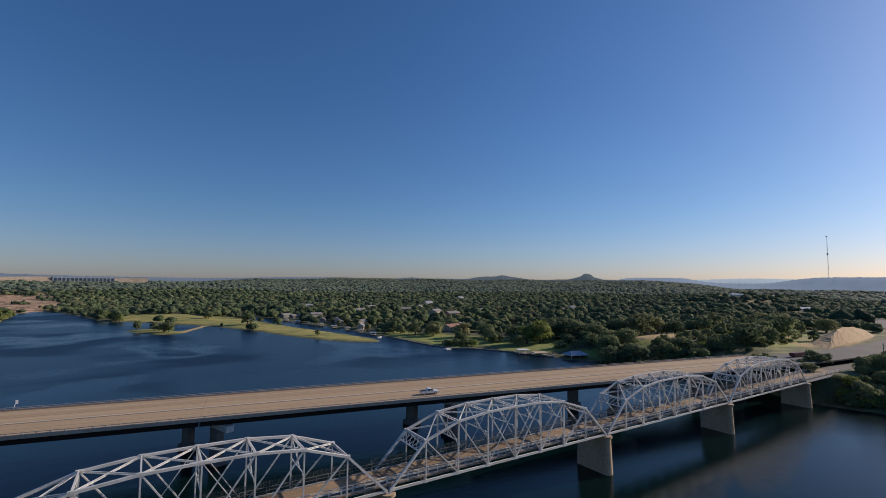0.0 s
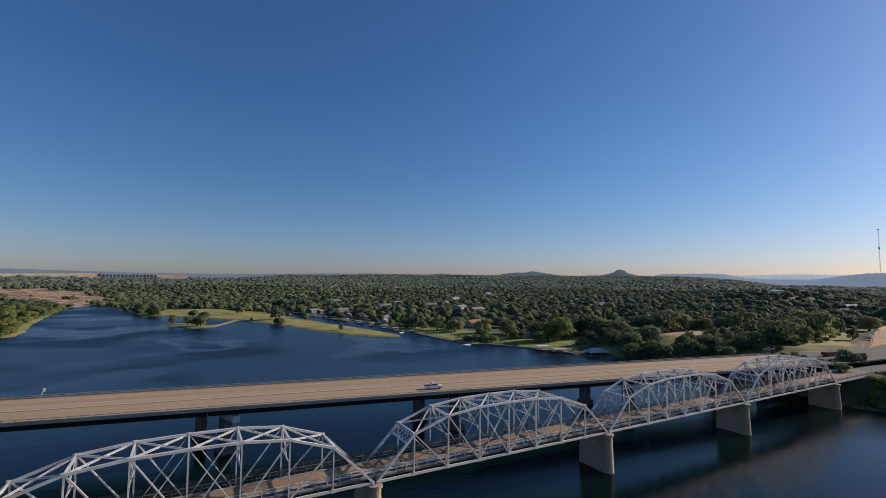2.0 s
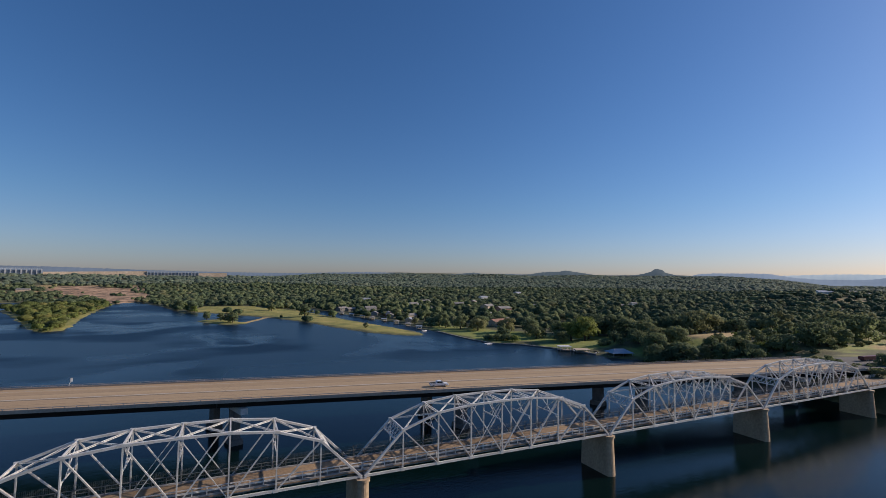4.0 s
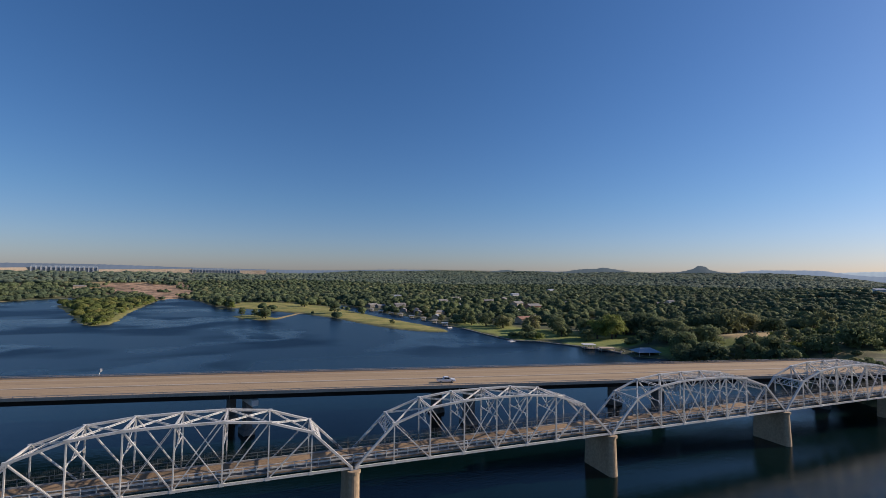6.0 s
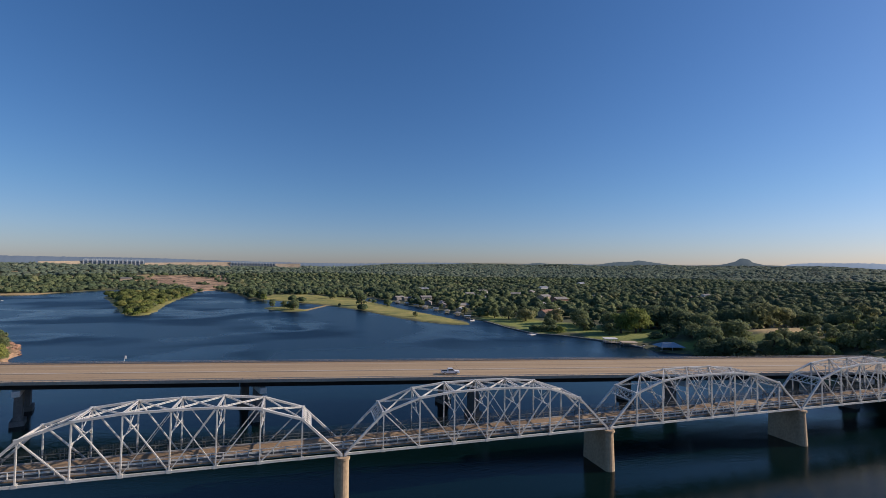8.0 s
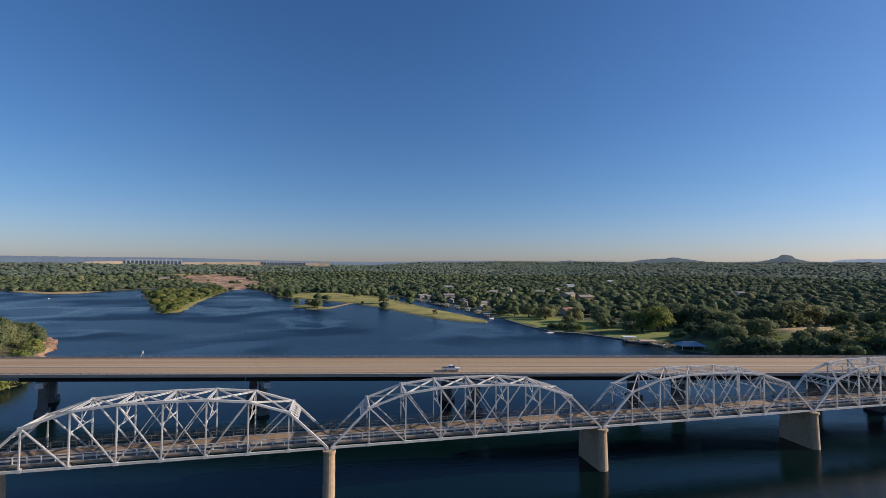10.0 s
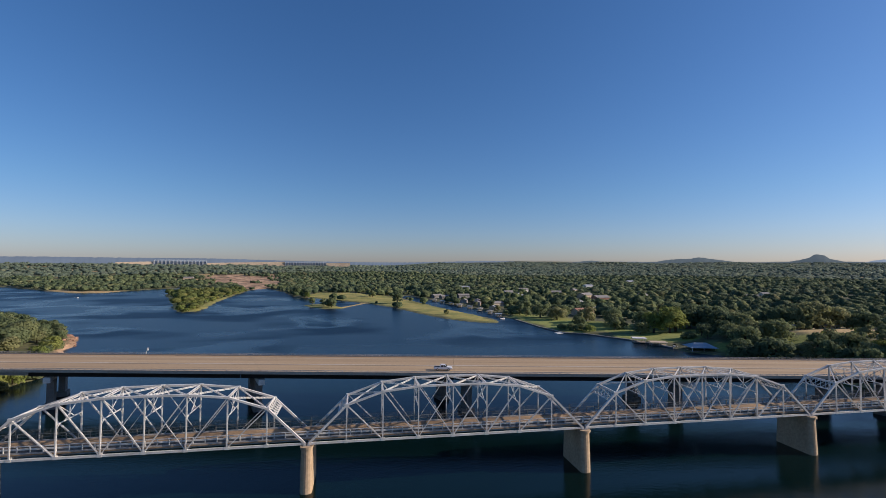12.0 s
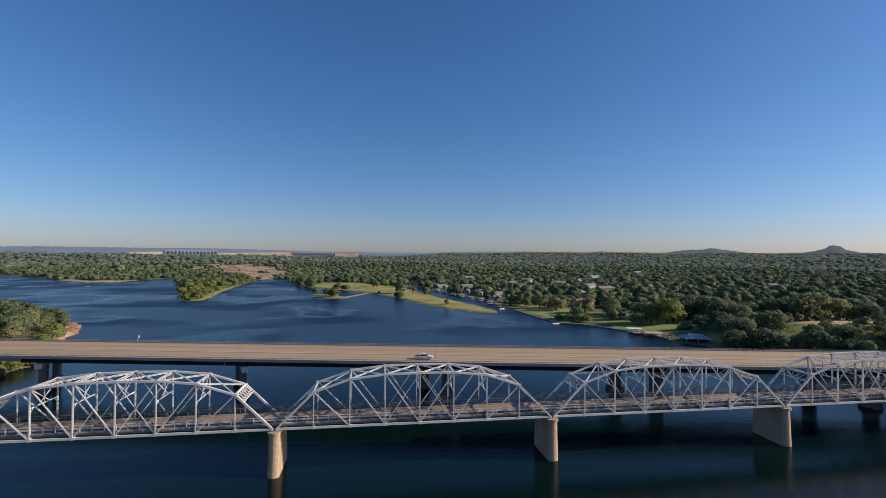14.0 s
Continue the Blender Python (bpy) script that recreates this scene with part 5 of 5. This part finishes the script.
def wheel(root, x, y, r, w):
    bm = bmesh.new()
    prism(bm, [(r * math.cos(t), r * math.sin(t)) for t in np.linspace(0, 2 * math.pi, 20, endpoint=False)], -w / 2, w / 2)
    bmesh.ops.bevel(bm, geom=[e for e in bm.edges], offset=0.03, segments=1, affect="EDGES")
    ob = part("wheel", bm, RUBBER, root)
    ob.matrix_basis = pose(x, y, r, 90, 0, 0)
    bm = bmesh.new()
    prism(bm, [(r * 0.58 * math.cos(t), r * 0.58 * math.sin(t)) for t in np.linspace(0, 2 * math.pi, 14, endpoint=False)], -w / 2 - 0.012, w / 2 + 0.012)
    part("rim", bm, STEEL, ob)


def build_pickup():
    root = thing("pickup_truck", "white crew-cab pickup truck driving on the highway bridge", "truck")
    bm = bmesh.new()
    extrude_profile(bm, [(-2.9, 0.5), (2.85, 0.45), (2.95, 0.7), (2.9, 1.05), (1.5, 1.18), (1.3, 1.2), (-0.95, 1.2), (-2.9, 1.15)], -0.98, 0.98)
    bmesh.ops.bevel(bm, geom=list(bm.edges), offset=0.07, segments=2, affect="EDGES")
    part("body", bm, CARWHITE, root)
    bm = bmesh.new()
    extrude_profile(bm, [(-0.95, 1.18), (1.45, 1.18), (0.75, 1.86), (-0.75, 1.9)], -0.86, 0.86)
    bmesh.ops.bevel(bm, geom=list(bm.edges), offset=0.09, segments=2, affect="EDGES")
    part("cab", bm, CARWHITE, root)
    for y in (-0.87, 0.87):
        for x0, x1, x2, x3 in ((-0.72, 0.1, 0.1, -0.66), (0.2, 1.15, 0.72, 0.2)):
            bm = bmesh.new()
            extrude_profile(bm, [(x0, 1.28), (x1, 1.28), (x2, 1.74), (x3, 1.74)], y - 0.015, y + 0.015)
            part("side_window", bm, DARKGLASS, root)
    bm = bmesh.new()
    beam(bm, (1.34, 0, 1.26), (0.8, 0, 1.8), 0.03, 1.5, (0, 1, 0))
    for v in bm.verts:
        v.co += Vector((0.05, 0, 0.05))
    part("windscreen", bm, DARKGLASS, root)
    bm = bmesh.new()
    box(bm, -2.8, -0.8, 1.16, -1.05, 0.8, 1.2)
    part("bed_floor", bm, RUBBER, root, "dark open load bed")
    for y in (-0.7, 0.7):
        bm = bmesh.new()
        box(bm, 2.9, y - 0.17, 0.78, 2.98, y + 0.17, 0.96)
        part("headlight", bm, WHITE, root)
        bm = bmesh.new()
        box(bm, -2.94, y - 0.1, 0.75, -2.88, y + 0.1, 1.08)
        part("tail_light", bm, BRICKRED, root)
    bm = bmesh.new()
    box(bm, 2.92, -0.95, 0.42, 3.05, 0.95, 0.62)
    part("bumper", bm, STEEL, root)
    for x in (-1.75, 1.85):
        for y in (-0.88, 0.88):
            wheel(root, x, y, 0.4, 0.27)
    return root


build_pickup().matrix_world = pose(36.9, 47.3, ROAD_Z + 0.005, 0, 0, -10.3)

TRUCKRED = worn("dark_maroon_paint", (0.11, 0.02, 0.018), (0.16, 0.034, 0.028), 0.8, 0.5, 0, 4, 0.0)


def build_trailer():
    root = thing("box_trailer", "dark maroon box trailer standing on the highway", "trailer")
    bm = bmesh.new()
    box(bm, -5.5, -1.2, 0.55, 5.5, 1.2, 2.1)
    bmesh.ops.bevel(bm, geom=list(bm.edges), offset=0.15, segments=2, affect="EDGES")
    part("body", bm, TRUCKRED, root)
    bm = bmesh.new()
    box(bm, -5.3, -0.5, 0.38, 5.9, 0.5, 0.548)
    part("chassis", bm, RUBBER, root)
    for x in (-3.6, -2.4, 3.6):
        for y in (-0.95, 0.95):
            wheel(root, x, y, 0.45, 0.3)
    return root


build_trailer().matrix_world = pose(236, 21, ROAD_Z + 0.01, 0, 0, -8)


# ---- signs, mast, poles ----
def build_sign():
    root = thing("marker_post", "leaning thin post with a white marker panel beside the highway", "sign")
    bm = bmesh.new()
    tube(bm, [(0, 0, -0.6), (0.35, 0, 1.2), (0.7, 0, 2.5)], [0.09, 0.08, 0.07], 8)
    part("post", bm, WHITE, root)
    bm = bmesh.new()
    box(bm, 0.45, -0.06, 1.7, 1.05, 0.06, 2.75)
    bmesh.ops.bevel(bm, geom=list(bm.edges), offset=0.05, segments=2, affect="EDGES")
    part("panel", bm, WHITE, root)
    return root


build_sign().matrix_world = HIGHWAY @ pose(-71.4, 13.6, ROAD_Z - 0.1, 0, 0, 10)


def build_mast():
    root = thing("radio_mast", "very tall thin lattice radio mast on the hillside", "mast")
    top = 112.0
    for a in (0, 120, 240):
        bm = bmesh.new()
        x, y = 0.9 * math.cos(radians(a)), 0.9 * math.sin(radians(a))
        beam(bm, (x, y, 0), (x, y, top), 0.2, 0.2, (0, 1, 0))
        part("leg", bm, STEEL_DIM, root)
    bm = bmesh.new()
    for k in range(56):
        for a in (0, 120, 240):
            p = Vector((0.9 * math.cos(radians(a)), 0.9 * math.sin(radians(a)), k * 2))
            q = Vector((0.9 * math.cos(radians(a + 120)), 0.9 * math.sin(radians(a + 120)), k * 2 + 2))
            beam(bm, p, q, 0.08, 0.08)
    tagged(part("lattice", bm, STEEL_DIM, root), kind="stuff")
    bm = bmesh.new()
    box(bm, -1.6, -1.6, top, 1.6, 1.6, top + 2)
    part("beacon", bm, STEEL_DIM, root)
    bm = bmesh.new()
    box(bm, -1.5, -1.5, 62, 1.5, 1.5, 68)
    part("antenna_drum", bm, WHITE, root)
    return root


build_mast().matrix_world = pose(-38.7 + 1600 * math.sin(radians(72.7)), -78.5 + 1600 * math.cos(radians(72.7)), 73.0)


def build_pole():
    root = thing("utility_pole", "brown wooden utility pole with crossarm beside the road", "pole", "utility poles")
    bm = bmesh.new()
    tube(bm, [(0, 0, -0.6), (0, 0, 5), (0, 0, 10)], [0.17, 0.15, 0.12], 8)
    part("shaft", bm, BARK, root)
    bm = bmesh.new()
    beam(bm, (-1.2, 0, 9.4), (1.2, 0, 9.4), 0.12, 0.14)
    part("crossarm", bm, BARK, root)
    return root


pole = build_pole()
spots = [(268, -3), (346, 153), (330, 60), (390, 92)]
pole.matrix_world = pose(*spots[0], float(ground_height(*spots[0])))
for x, y in spots[1:]:
    copy_thing(pole, pose(x, y, float(ground_height(x, y)), 0, 0, 40))


# ---- houses ----
def build_house(w, d, h, wall, roof, label, openings=3, pitch=0.45):
    root = thing("house", label, "house", "houses round the lake")
    bm = bmesh.new()
    box(bm, -w / 2, -d / 2, -0.8, w / 2, d / 2, h)
    part("wall", bm, wall, root)
    bm = bmesh.new()
    o, r = 0.6, h + d / 2 * pitch
    a = [bm.verts.new(c) for c in ((-w / 2 - o, -d / 2 - o, h - 0.1), (w / 2 + o, -d / 2 - o, h - 0.1), (w / 2 + o, 0, r), (-w / 2 - o, 0, r), (-w / 2 - o, d / 2 + o, h - 0.1), (w / 2 + o, d / 2 + o, h - 0.1))]
    b = [bm.verts.new(v.co + Vector((0, 0, 0.22))) for v in a]
    for q in ((0, 1, 2, 3), (3, 2, 5, 4)):
        bm.faces.new([b[k] for k in q])
        bm.faces.new([a[k] for k in q[::-1]])
    for p, q in ((0, 1), (1, 2), (2, 5), (5, 4), (4, 3), (3, 0)):
        bm.faces.new((a[p], a[q], b[q], b[p]))
    part("roof", bm, roof, root)
    for e in (-w / 2, w / 2):
        bm = bmesh.new()
        for k in (-0.1, 0.1):
            g = [bm.verts.new(c) for c in ((e + k, -d / 2, h), (e + k, d / 2, h), (e + k, 0, r - 0.1))]
            bm.faces.new(g)
        part("gable", bm, wall, root)
    for k in range(openings):
        x = -w / 2 + (k + 0.5) * w / openings
        for y in (-d / 2, d / 2):
            bm = bmesh.new()
            box(bm, x - 0.7, y - 0.05, 0.9, x + 0.7, y + 0.05, 2.2)
            win = part("window", bm, WHITE, root)
            bm = bmesh.new()
            box(bm, x - 0.58, y - 0.065, 1.02, x + 0.58, y + 0.065, 2.08)
            part("pane", bm, DARKGLASS, win)
    bm = bmesh.new()
    box(bm, -w / 2 - 0.05, -0.5, -0.1, -w / 2 + 0.02, 0.5, 2.0)
    part("door", bm, PLANK, root)
    return root


for x, y, w, d, h, rot, wall, roof, label in (
        (150, 376, 11, 7, 3.2, 60, TANWALL, ROOF_TIN, "tan boathouse with pale roof by the channel"),
        (288, 669, 20, 11, 4, 20, WHITE, ROOF_GREY, "white house with grey roof among trees"),
        (314, 582, 18, 11, 4, -10, TANWALL, ROOF_GREY, "tan house with grey roof among trees"),
        (322, 462, 20, 12, 4.5, 10, BRICKRED, ROOF_GREY, "reddish brick house with grey roof among trees"),
        (326, 512, 22, 13, 4.5, 30, TANWALL, ROOF_GREY, "large tan house with grey roof among trees"),
        (119, 566, 16, 8, 3.5, 35, CONCRETE_DARK, ROOF_GREY, "grey lakeside house with grey roof"),
        (128, 548, 14, 8, 3.2, 20, CONCRETE_DARK, ROOF_GREY, "grey lakeside house with dark roof"),
        (155, 548, 16, 9, 3.4, 10, CONCRETE, ROOF_GREY, "low grey house near the channel"),
        (272, 146, 20, 6, 2.0, -25, TANWALL, ROOF_TIN, "long low tan building with pale metal roof"),
        (298, 142, 11, 6, 2.0, -25, TANWALL, ROOF_GREY, "low tan shed with grey roof"),
        (804, 218, 24, 10, 2.6, -25, WHITE, ROOF_TIN, "large white metal building among trees"),
        (240, 600, 15, 10, 4, 15, WHITE, ROOF_GREY, "white house half hidden by trees"),
        (370, 640, 15, 10, 4, 45, TANWALL, ROOF_GREY, "tan house half hidden by trees"),
        (397, 154, 9, 4, 3.0, -30, WHITE, ROOF_TIN, "small white cabin among trees"),
        (946, 378, 28, 11, 3.2, -20, WHITE, ROOF_TIN, "long white metal building far off among trees"),
        (1053, 352, 16, 9, 3, -20, WHITE, ROOF_TIN, "white metal building beside the far road"),
        (420, 520, 16, 10, 4, 25, WHITE, ROOF_GREY, "white house among trees"),
        (460, 760, 18, 10, 4.5, 10, WHITE, ROOF_TIN, "pale house among trees"),
        (560, 470, 16, 10, 4, -20, TANWALL, ROOF_GREY, "tan house among trees"),
        (205, 760, 18, 10, 4.5, 0, WHITE, ROOF_TIN, "white house near the upper bay"),
        (640, 900, 20, 12, 5, 20, WHITE, ROOF_TIN, "white house far back in the woods"),
        (-420, 1150, 22, 10, 5, 10, TANWALL, ROOF_GREY, "pale building above the far shore"),
        (146, 430, 13, 8, 3.4, 72, TANWALL, ROOF_GREY, "low tan lakeside house with grey roof"),
        (139, 470, 12, 8, 3.2, 70, CONCRETE, ROOF_GREY, "small grey lakeside house with grey roof"),
        (152, 458, 14, 8, 3.4, 65, CONCRETE_DARK, ROOF_GREY, "dark lakeside house with grey roof"),
        (164, 412, 14, 9, 3.6, 20, TANWALL, ROOF_GREY, "tan house behind the channel docks"),
        (133, 515, 12, 8, 3.2, 75, CONCRETE_DARK, ROOF_BLUE, "dark lakeside house with blue-grey roof"),
        (214, 300, 18, 10, 3.8, 15, TANWALL, BRICKRED, "tan house with reddish roof behind the lawn"),
        (232, 312, 12, 9, 3.6, 50, BRICKRED, ROOF_GREY, "brick house with grey roof behind the lawn"),
        (222, 507, 18, 10, 3.8, 5, WHITE, ROOF_TIN, "white house with pale metal roof in a clearing")):
    build_house(w, d, h, wall, roof, label).matrix_world = pose(x, y, float(ground_height(x, y)), 0, 0, rot)


for n, (x, y, r) in enumerate(HOUSE_SPOTS[-4:]):
    wall, roof, label = ((WHITE, ROOF_GREY, "white suburban house with grey roof among oaks"), (TANWALL, ROOF_TIN, "tan suburban house with pale metal roof among oaks"), (BRICKRED, ROOF_GREY, "brick suburban house with grey roof among oaks"), (WHITE, ROOF_TIN, "white suburban house with pale metal roof among oaks"))[n % 4]
    build_house(13 + n % 5 * 1.6, 8 + n % 3, 3.4, wall, roof, label).matrix_world = pose(x, y, float(ground_height(x, y)), 0, 0, n * 47 % 180)


# ---- retaining wall along the lawns ----
def build_lawn_wall():
    """A low wall of short straight lengths with a coping, standing at the water's edge."""
    root = thing("retaining_wall", "low grey concrete retaining wall along the lakeside lawn", "wall")
    line = [Vector((x, y, 0)) for x, y in BANK_RIGHT[:8]]
    for p, q in zip(line, line[1:]):
        n = max(1, round((q - p).length / 12))
        for k in range(n):
            a, b = p.lerp(q, k / n), p.lerp(q, (k + 0.985) / n)
            bm = bmesh.new()
            beam(bm, a + Vector((0, 0, -0.6)), b + Vector((0, 0, -0.6)), 0.5, 2.4)
            length = part("wall_length", bm, CONCRETE_DARK, root)
            bm = bmesh.new()
            beam(bm, a + Vector((0, 0, 0.69)), b + Vector((0, 0, 0.69)), 0.75, 0.16)
            part("coping", bm, CONCRETE, length)
    return root


build_lawn_wall()


# ---- docks and boats ----
def build_dock(w, d, roof, flat, label, h=2.8):
    """A roofed boat dock on posts, standing in shallow water."""
    root = thing("boat_dock", label, "dock", "docks along the shore")
    bm = bmesh.new()
    box(bm, -w / 2, -d / 2, 0.45, w / 2, d / 2, 0.65)
    part("platform", bm, PLANK, root)
    for x in (-w / 2 + 0.3, 0, w / 2 - 0.3):
        for y in (-d / 2 + 0.3, d / 2 - 0.3):
            bm = bmesh.new()
            tube(bm, [(x, y, -2.6), (x, y, h)], [0.12, 0.12], 8)
            part("post", bm, WHITE, root)
    bm = bmesh.new()
    if flat:
        box(bm, -w / 2 - 0.4, -d / 2 - 0.4, h, w / 2 + 0.4, d / 2 + 0.4, h + 0.35)
    else:
        a = [bm.verts.new(c) for c in ((-w / 2 - 0.8, -d / 2 - 0.8, h), (w / 2 + 0.8, -d / 2 - 0.8, h), (w / 2 + 0.8, d / 2 + 0.8, h), (-w / 2 - 0.8, d / 2 + 0.8, h), (-w / 4, 0, h + d * 0.22), (w / 4, 0, h + d * 0.22))]
        for q in ((0, 1, 5, 4), (1, 2, 5), (2, 3, 4, 5), (3, 0, 4), (3, 2, 1, 0)):
            bm.faces.new([a[k] for k in q])
    part("roof", bm, roof, root)
    return root


def build_boat(label):
    root = thing("motor_boat", label, "boat", "boats on the lake")
    bm = bmesh.new()
    low_, up_ = [], []
    for x, half in ((-2.8, 1.05), (-1, 1.15), (1.2, 1.0), (2.4, 0.5), (3.0, 0.08)):
        up_.append((x, half))
    ring = [(x, hw) for x, hw in up_] + [(x, -hw) for x, hw in up_[::-1]]
    prism(bm, ring, -0.25, 0.65, 1.08, (0, 0))
    part("hull", bm, WHITE, root)
    bm = bmesh.new()
    box(bm, -0.6, -0.7, 0.652, 0.9, 0.7, 1.25)
    bmesh.ops.bevel(bm, geom=list(bm.edges), offset=0.12, segments=2, affect="EDGES")
    part("console", bm, DARKGLASS, root)
    bm = bmesh.new()
    box(bm, -3.1, -0.25, 0.1, -2.82, 0.25, 1.0)
    part("outboard_motor", bm, RUBBER, root)
    return root


build_dock(7.5, 6, WHITE, True, "boat dock with flat white roof on posts").matrix_world = pose(182, 163, 0, 0, 0, -20)
build_dock(9, 6, TANWALL, True, "low boat dock with flat tan roof", 1.9).matrix_world = pose(187.5, 152, 0, 0, 0, -20)
build_dock(13, 10, ROOF_BLUE, False, "boathouse with blue-grey hipped metal roof", 2.7).matrix_world = pose(199, 131, 0, 0, 0, -15)
build_dock(9, 6, ROOF_TIN, True, "small dock with white roof on the far shore").matrix_world = pose(-131, 818, 0, 0, 0, 20)
build_dock(8, 5, ROOF_GREY, False, "grey roofed boat dock in the channel").matrix_world = pose(137, 345, 0, 0, 0, 70)
build_dock(8, 5, ROOF_GREY, False, "grey roofed boat dock in the channel").matrix_world = pose(134, 372, 0, 0, 0, 70)

for x, y, w, roof, label in ((130, 402, 8, ROOF_TIN, "boat dock with pale metal roof in the channel"), (124, 428, 9, ROOF_GREY, "grey roofed boat dock in the channel"), (119, 452, 7, ROOF_BLUE, "boat dock with blue-grey roof in the channel"), (113, 482, 9, ROOF_BLUE, "boat dock with blue-grey roof in the channel"), (107, 512, 8, ROOF_GREY, "grey roofed boat dock in the channel"), (138, 318, 7, ROOF_TIN, "small boat dock with pale roof in the channel")):
    build_dock(w, 5.5, roof, roof is not ROOF_GREY, label, 2.6).matrix_world = pose(x, y, 0, 0, 0, 72)
for x, y in ((-143, 866), (-120, 806)):
    build_dock(9, 6, ROOF_TIN, True, "small dock with pale roof on the far shore").matrix_world = pose(x, y, 0, 0, 0, 20)


def build_float():
    root = thing("floating_dock", "pale flat floating dock with a gangway to the bank", "dock")
    bm = bmesh.new()
    box(bm, -4, -1.8, -0.2, 4, 1.8, 0.4)
    bmesh.ops.bevel(bm, geom=list(bm.edges), offset=0.08, segments=1, affect="EDGES")
    part("float", bm, WHITE, root)
    bm = bmesh.new()
    box(bm, 3.9, -0.6, 0.42, 11, 0.6, 0.55)
    part("gangway", bm, PLANK, root)
    return root


build_float().matrix_world = pose(150, 208, 0, 0, 0, 15)
boat = build_boat("small white motor boat moored at a dock")
boat.matrix_world = pose(187, 158, 0.1, 0, 0, 60)
for x, y, r in ((195, 147, 70), (136, 300, 20), (140, 322, 80), (118, 500, 75), (112, 525, 70)):
    copy_thing(boat, pose(x, y, 0.1, 0, 0, r))
tagged(copy_thing(boat, pose(-379, 615, 0.1, 0, 0, 160)), "small motor boat out on the open lake")


# ---- rocks on the west point ----
def build_rock(seed):
    rng = np.random.default_rng(seed)
    bm = bmesh.new()
    bmesh.ops.create_icosphere(bm, subdivisions=2, radius=1.0)
    for v in bm.verts:
        n = noise.noise(v.co * 1.3 + Vector((seed, 0, 0)))
        v.co = Vector((v.co.x * 1.5, v.co.y, v.co.z * 0.7)) * (1 + 0.45 * n)
    me = bpy.data.meshes.new("boulder")
    bm.to_mesh(me)
    bm.free()
    me.materials.append(ROCK)
    return me


rock_meshes = [build_rock(k) for k in range(5)]
rng_r = np.random.default_rng(77)
for k in range(20):
    f = rng_r.uniform(0, 1)
    bx, by = (-150 + (-172 + 150) * f, 190 + (236 - 190) * f)
    out = rng_r.uniform(-1.5, 4)
    x, y = bx - 0.9 * out + rng_r.uniform(-2, 2), by - 0.43 * out
    ob = tagged(new("boulder", rock_meshes[k % 5]), "pink-tan granite boulder on the steep bank", "rock", "boulders on the bank")
    size = rng_r.uniform(0.6, 1.5)
    ob.matrix_world = pose(x, y, max(float(ground_height(x, y)), -0.4) + size * 0.15, 0, 0, rng_r.uniform(0, 360)) @ Matrix.Diagonal((size, size, size, 1))
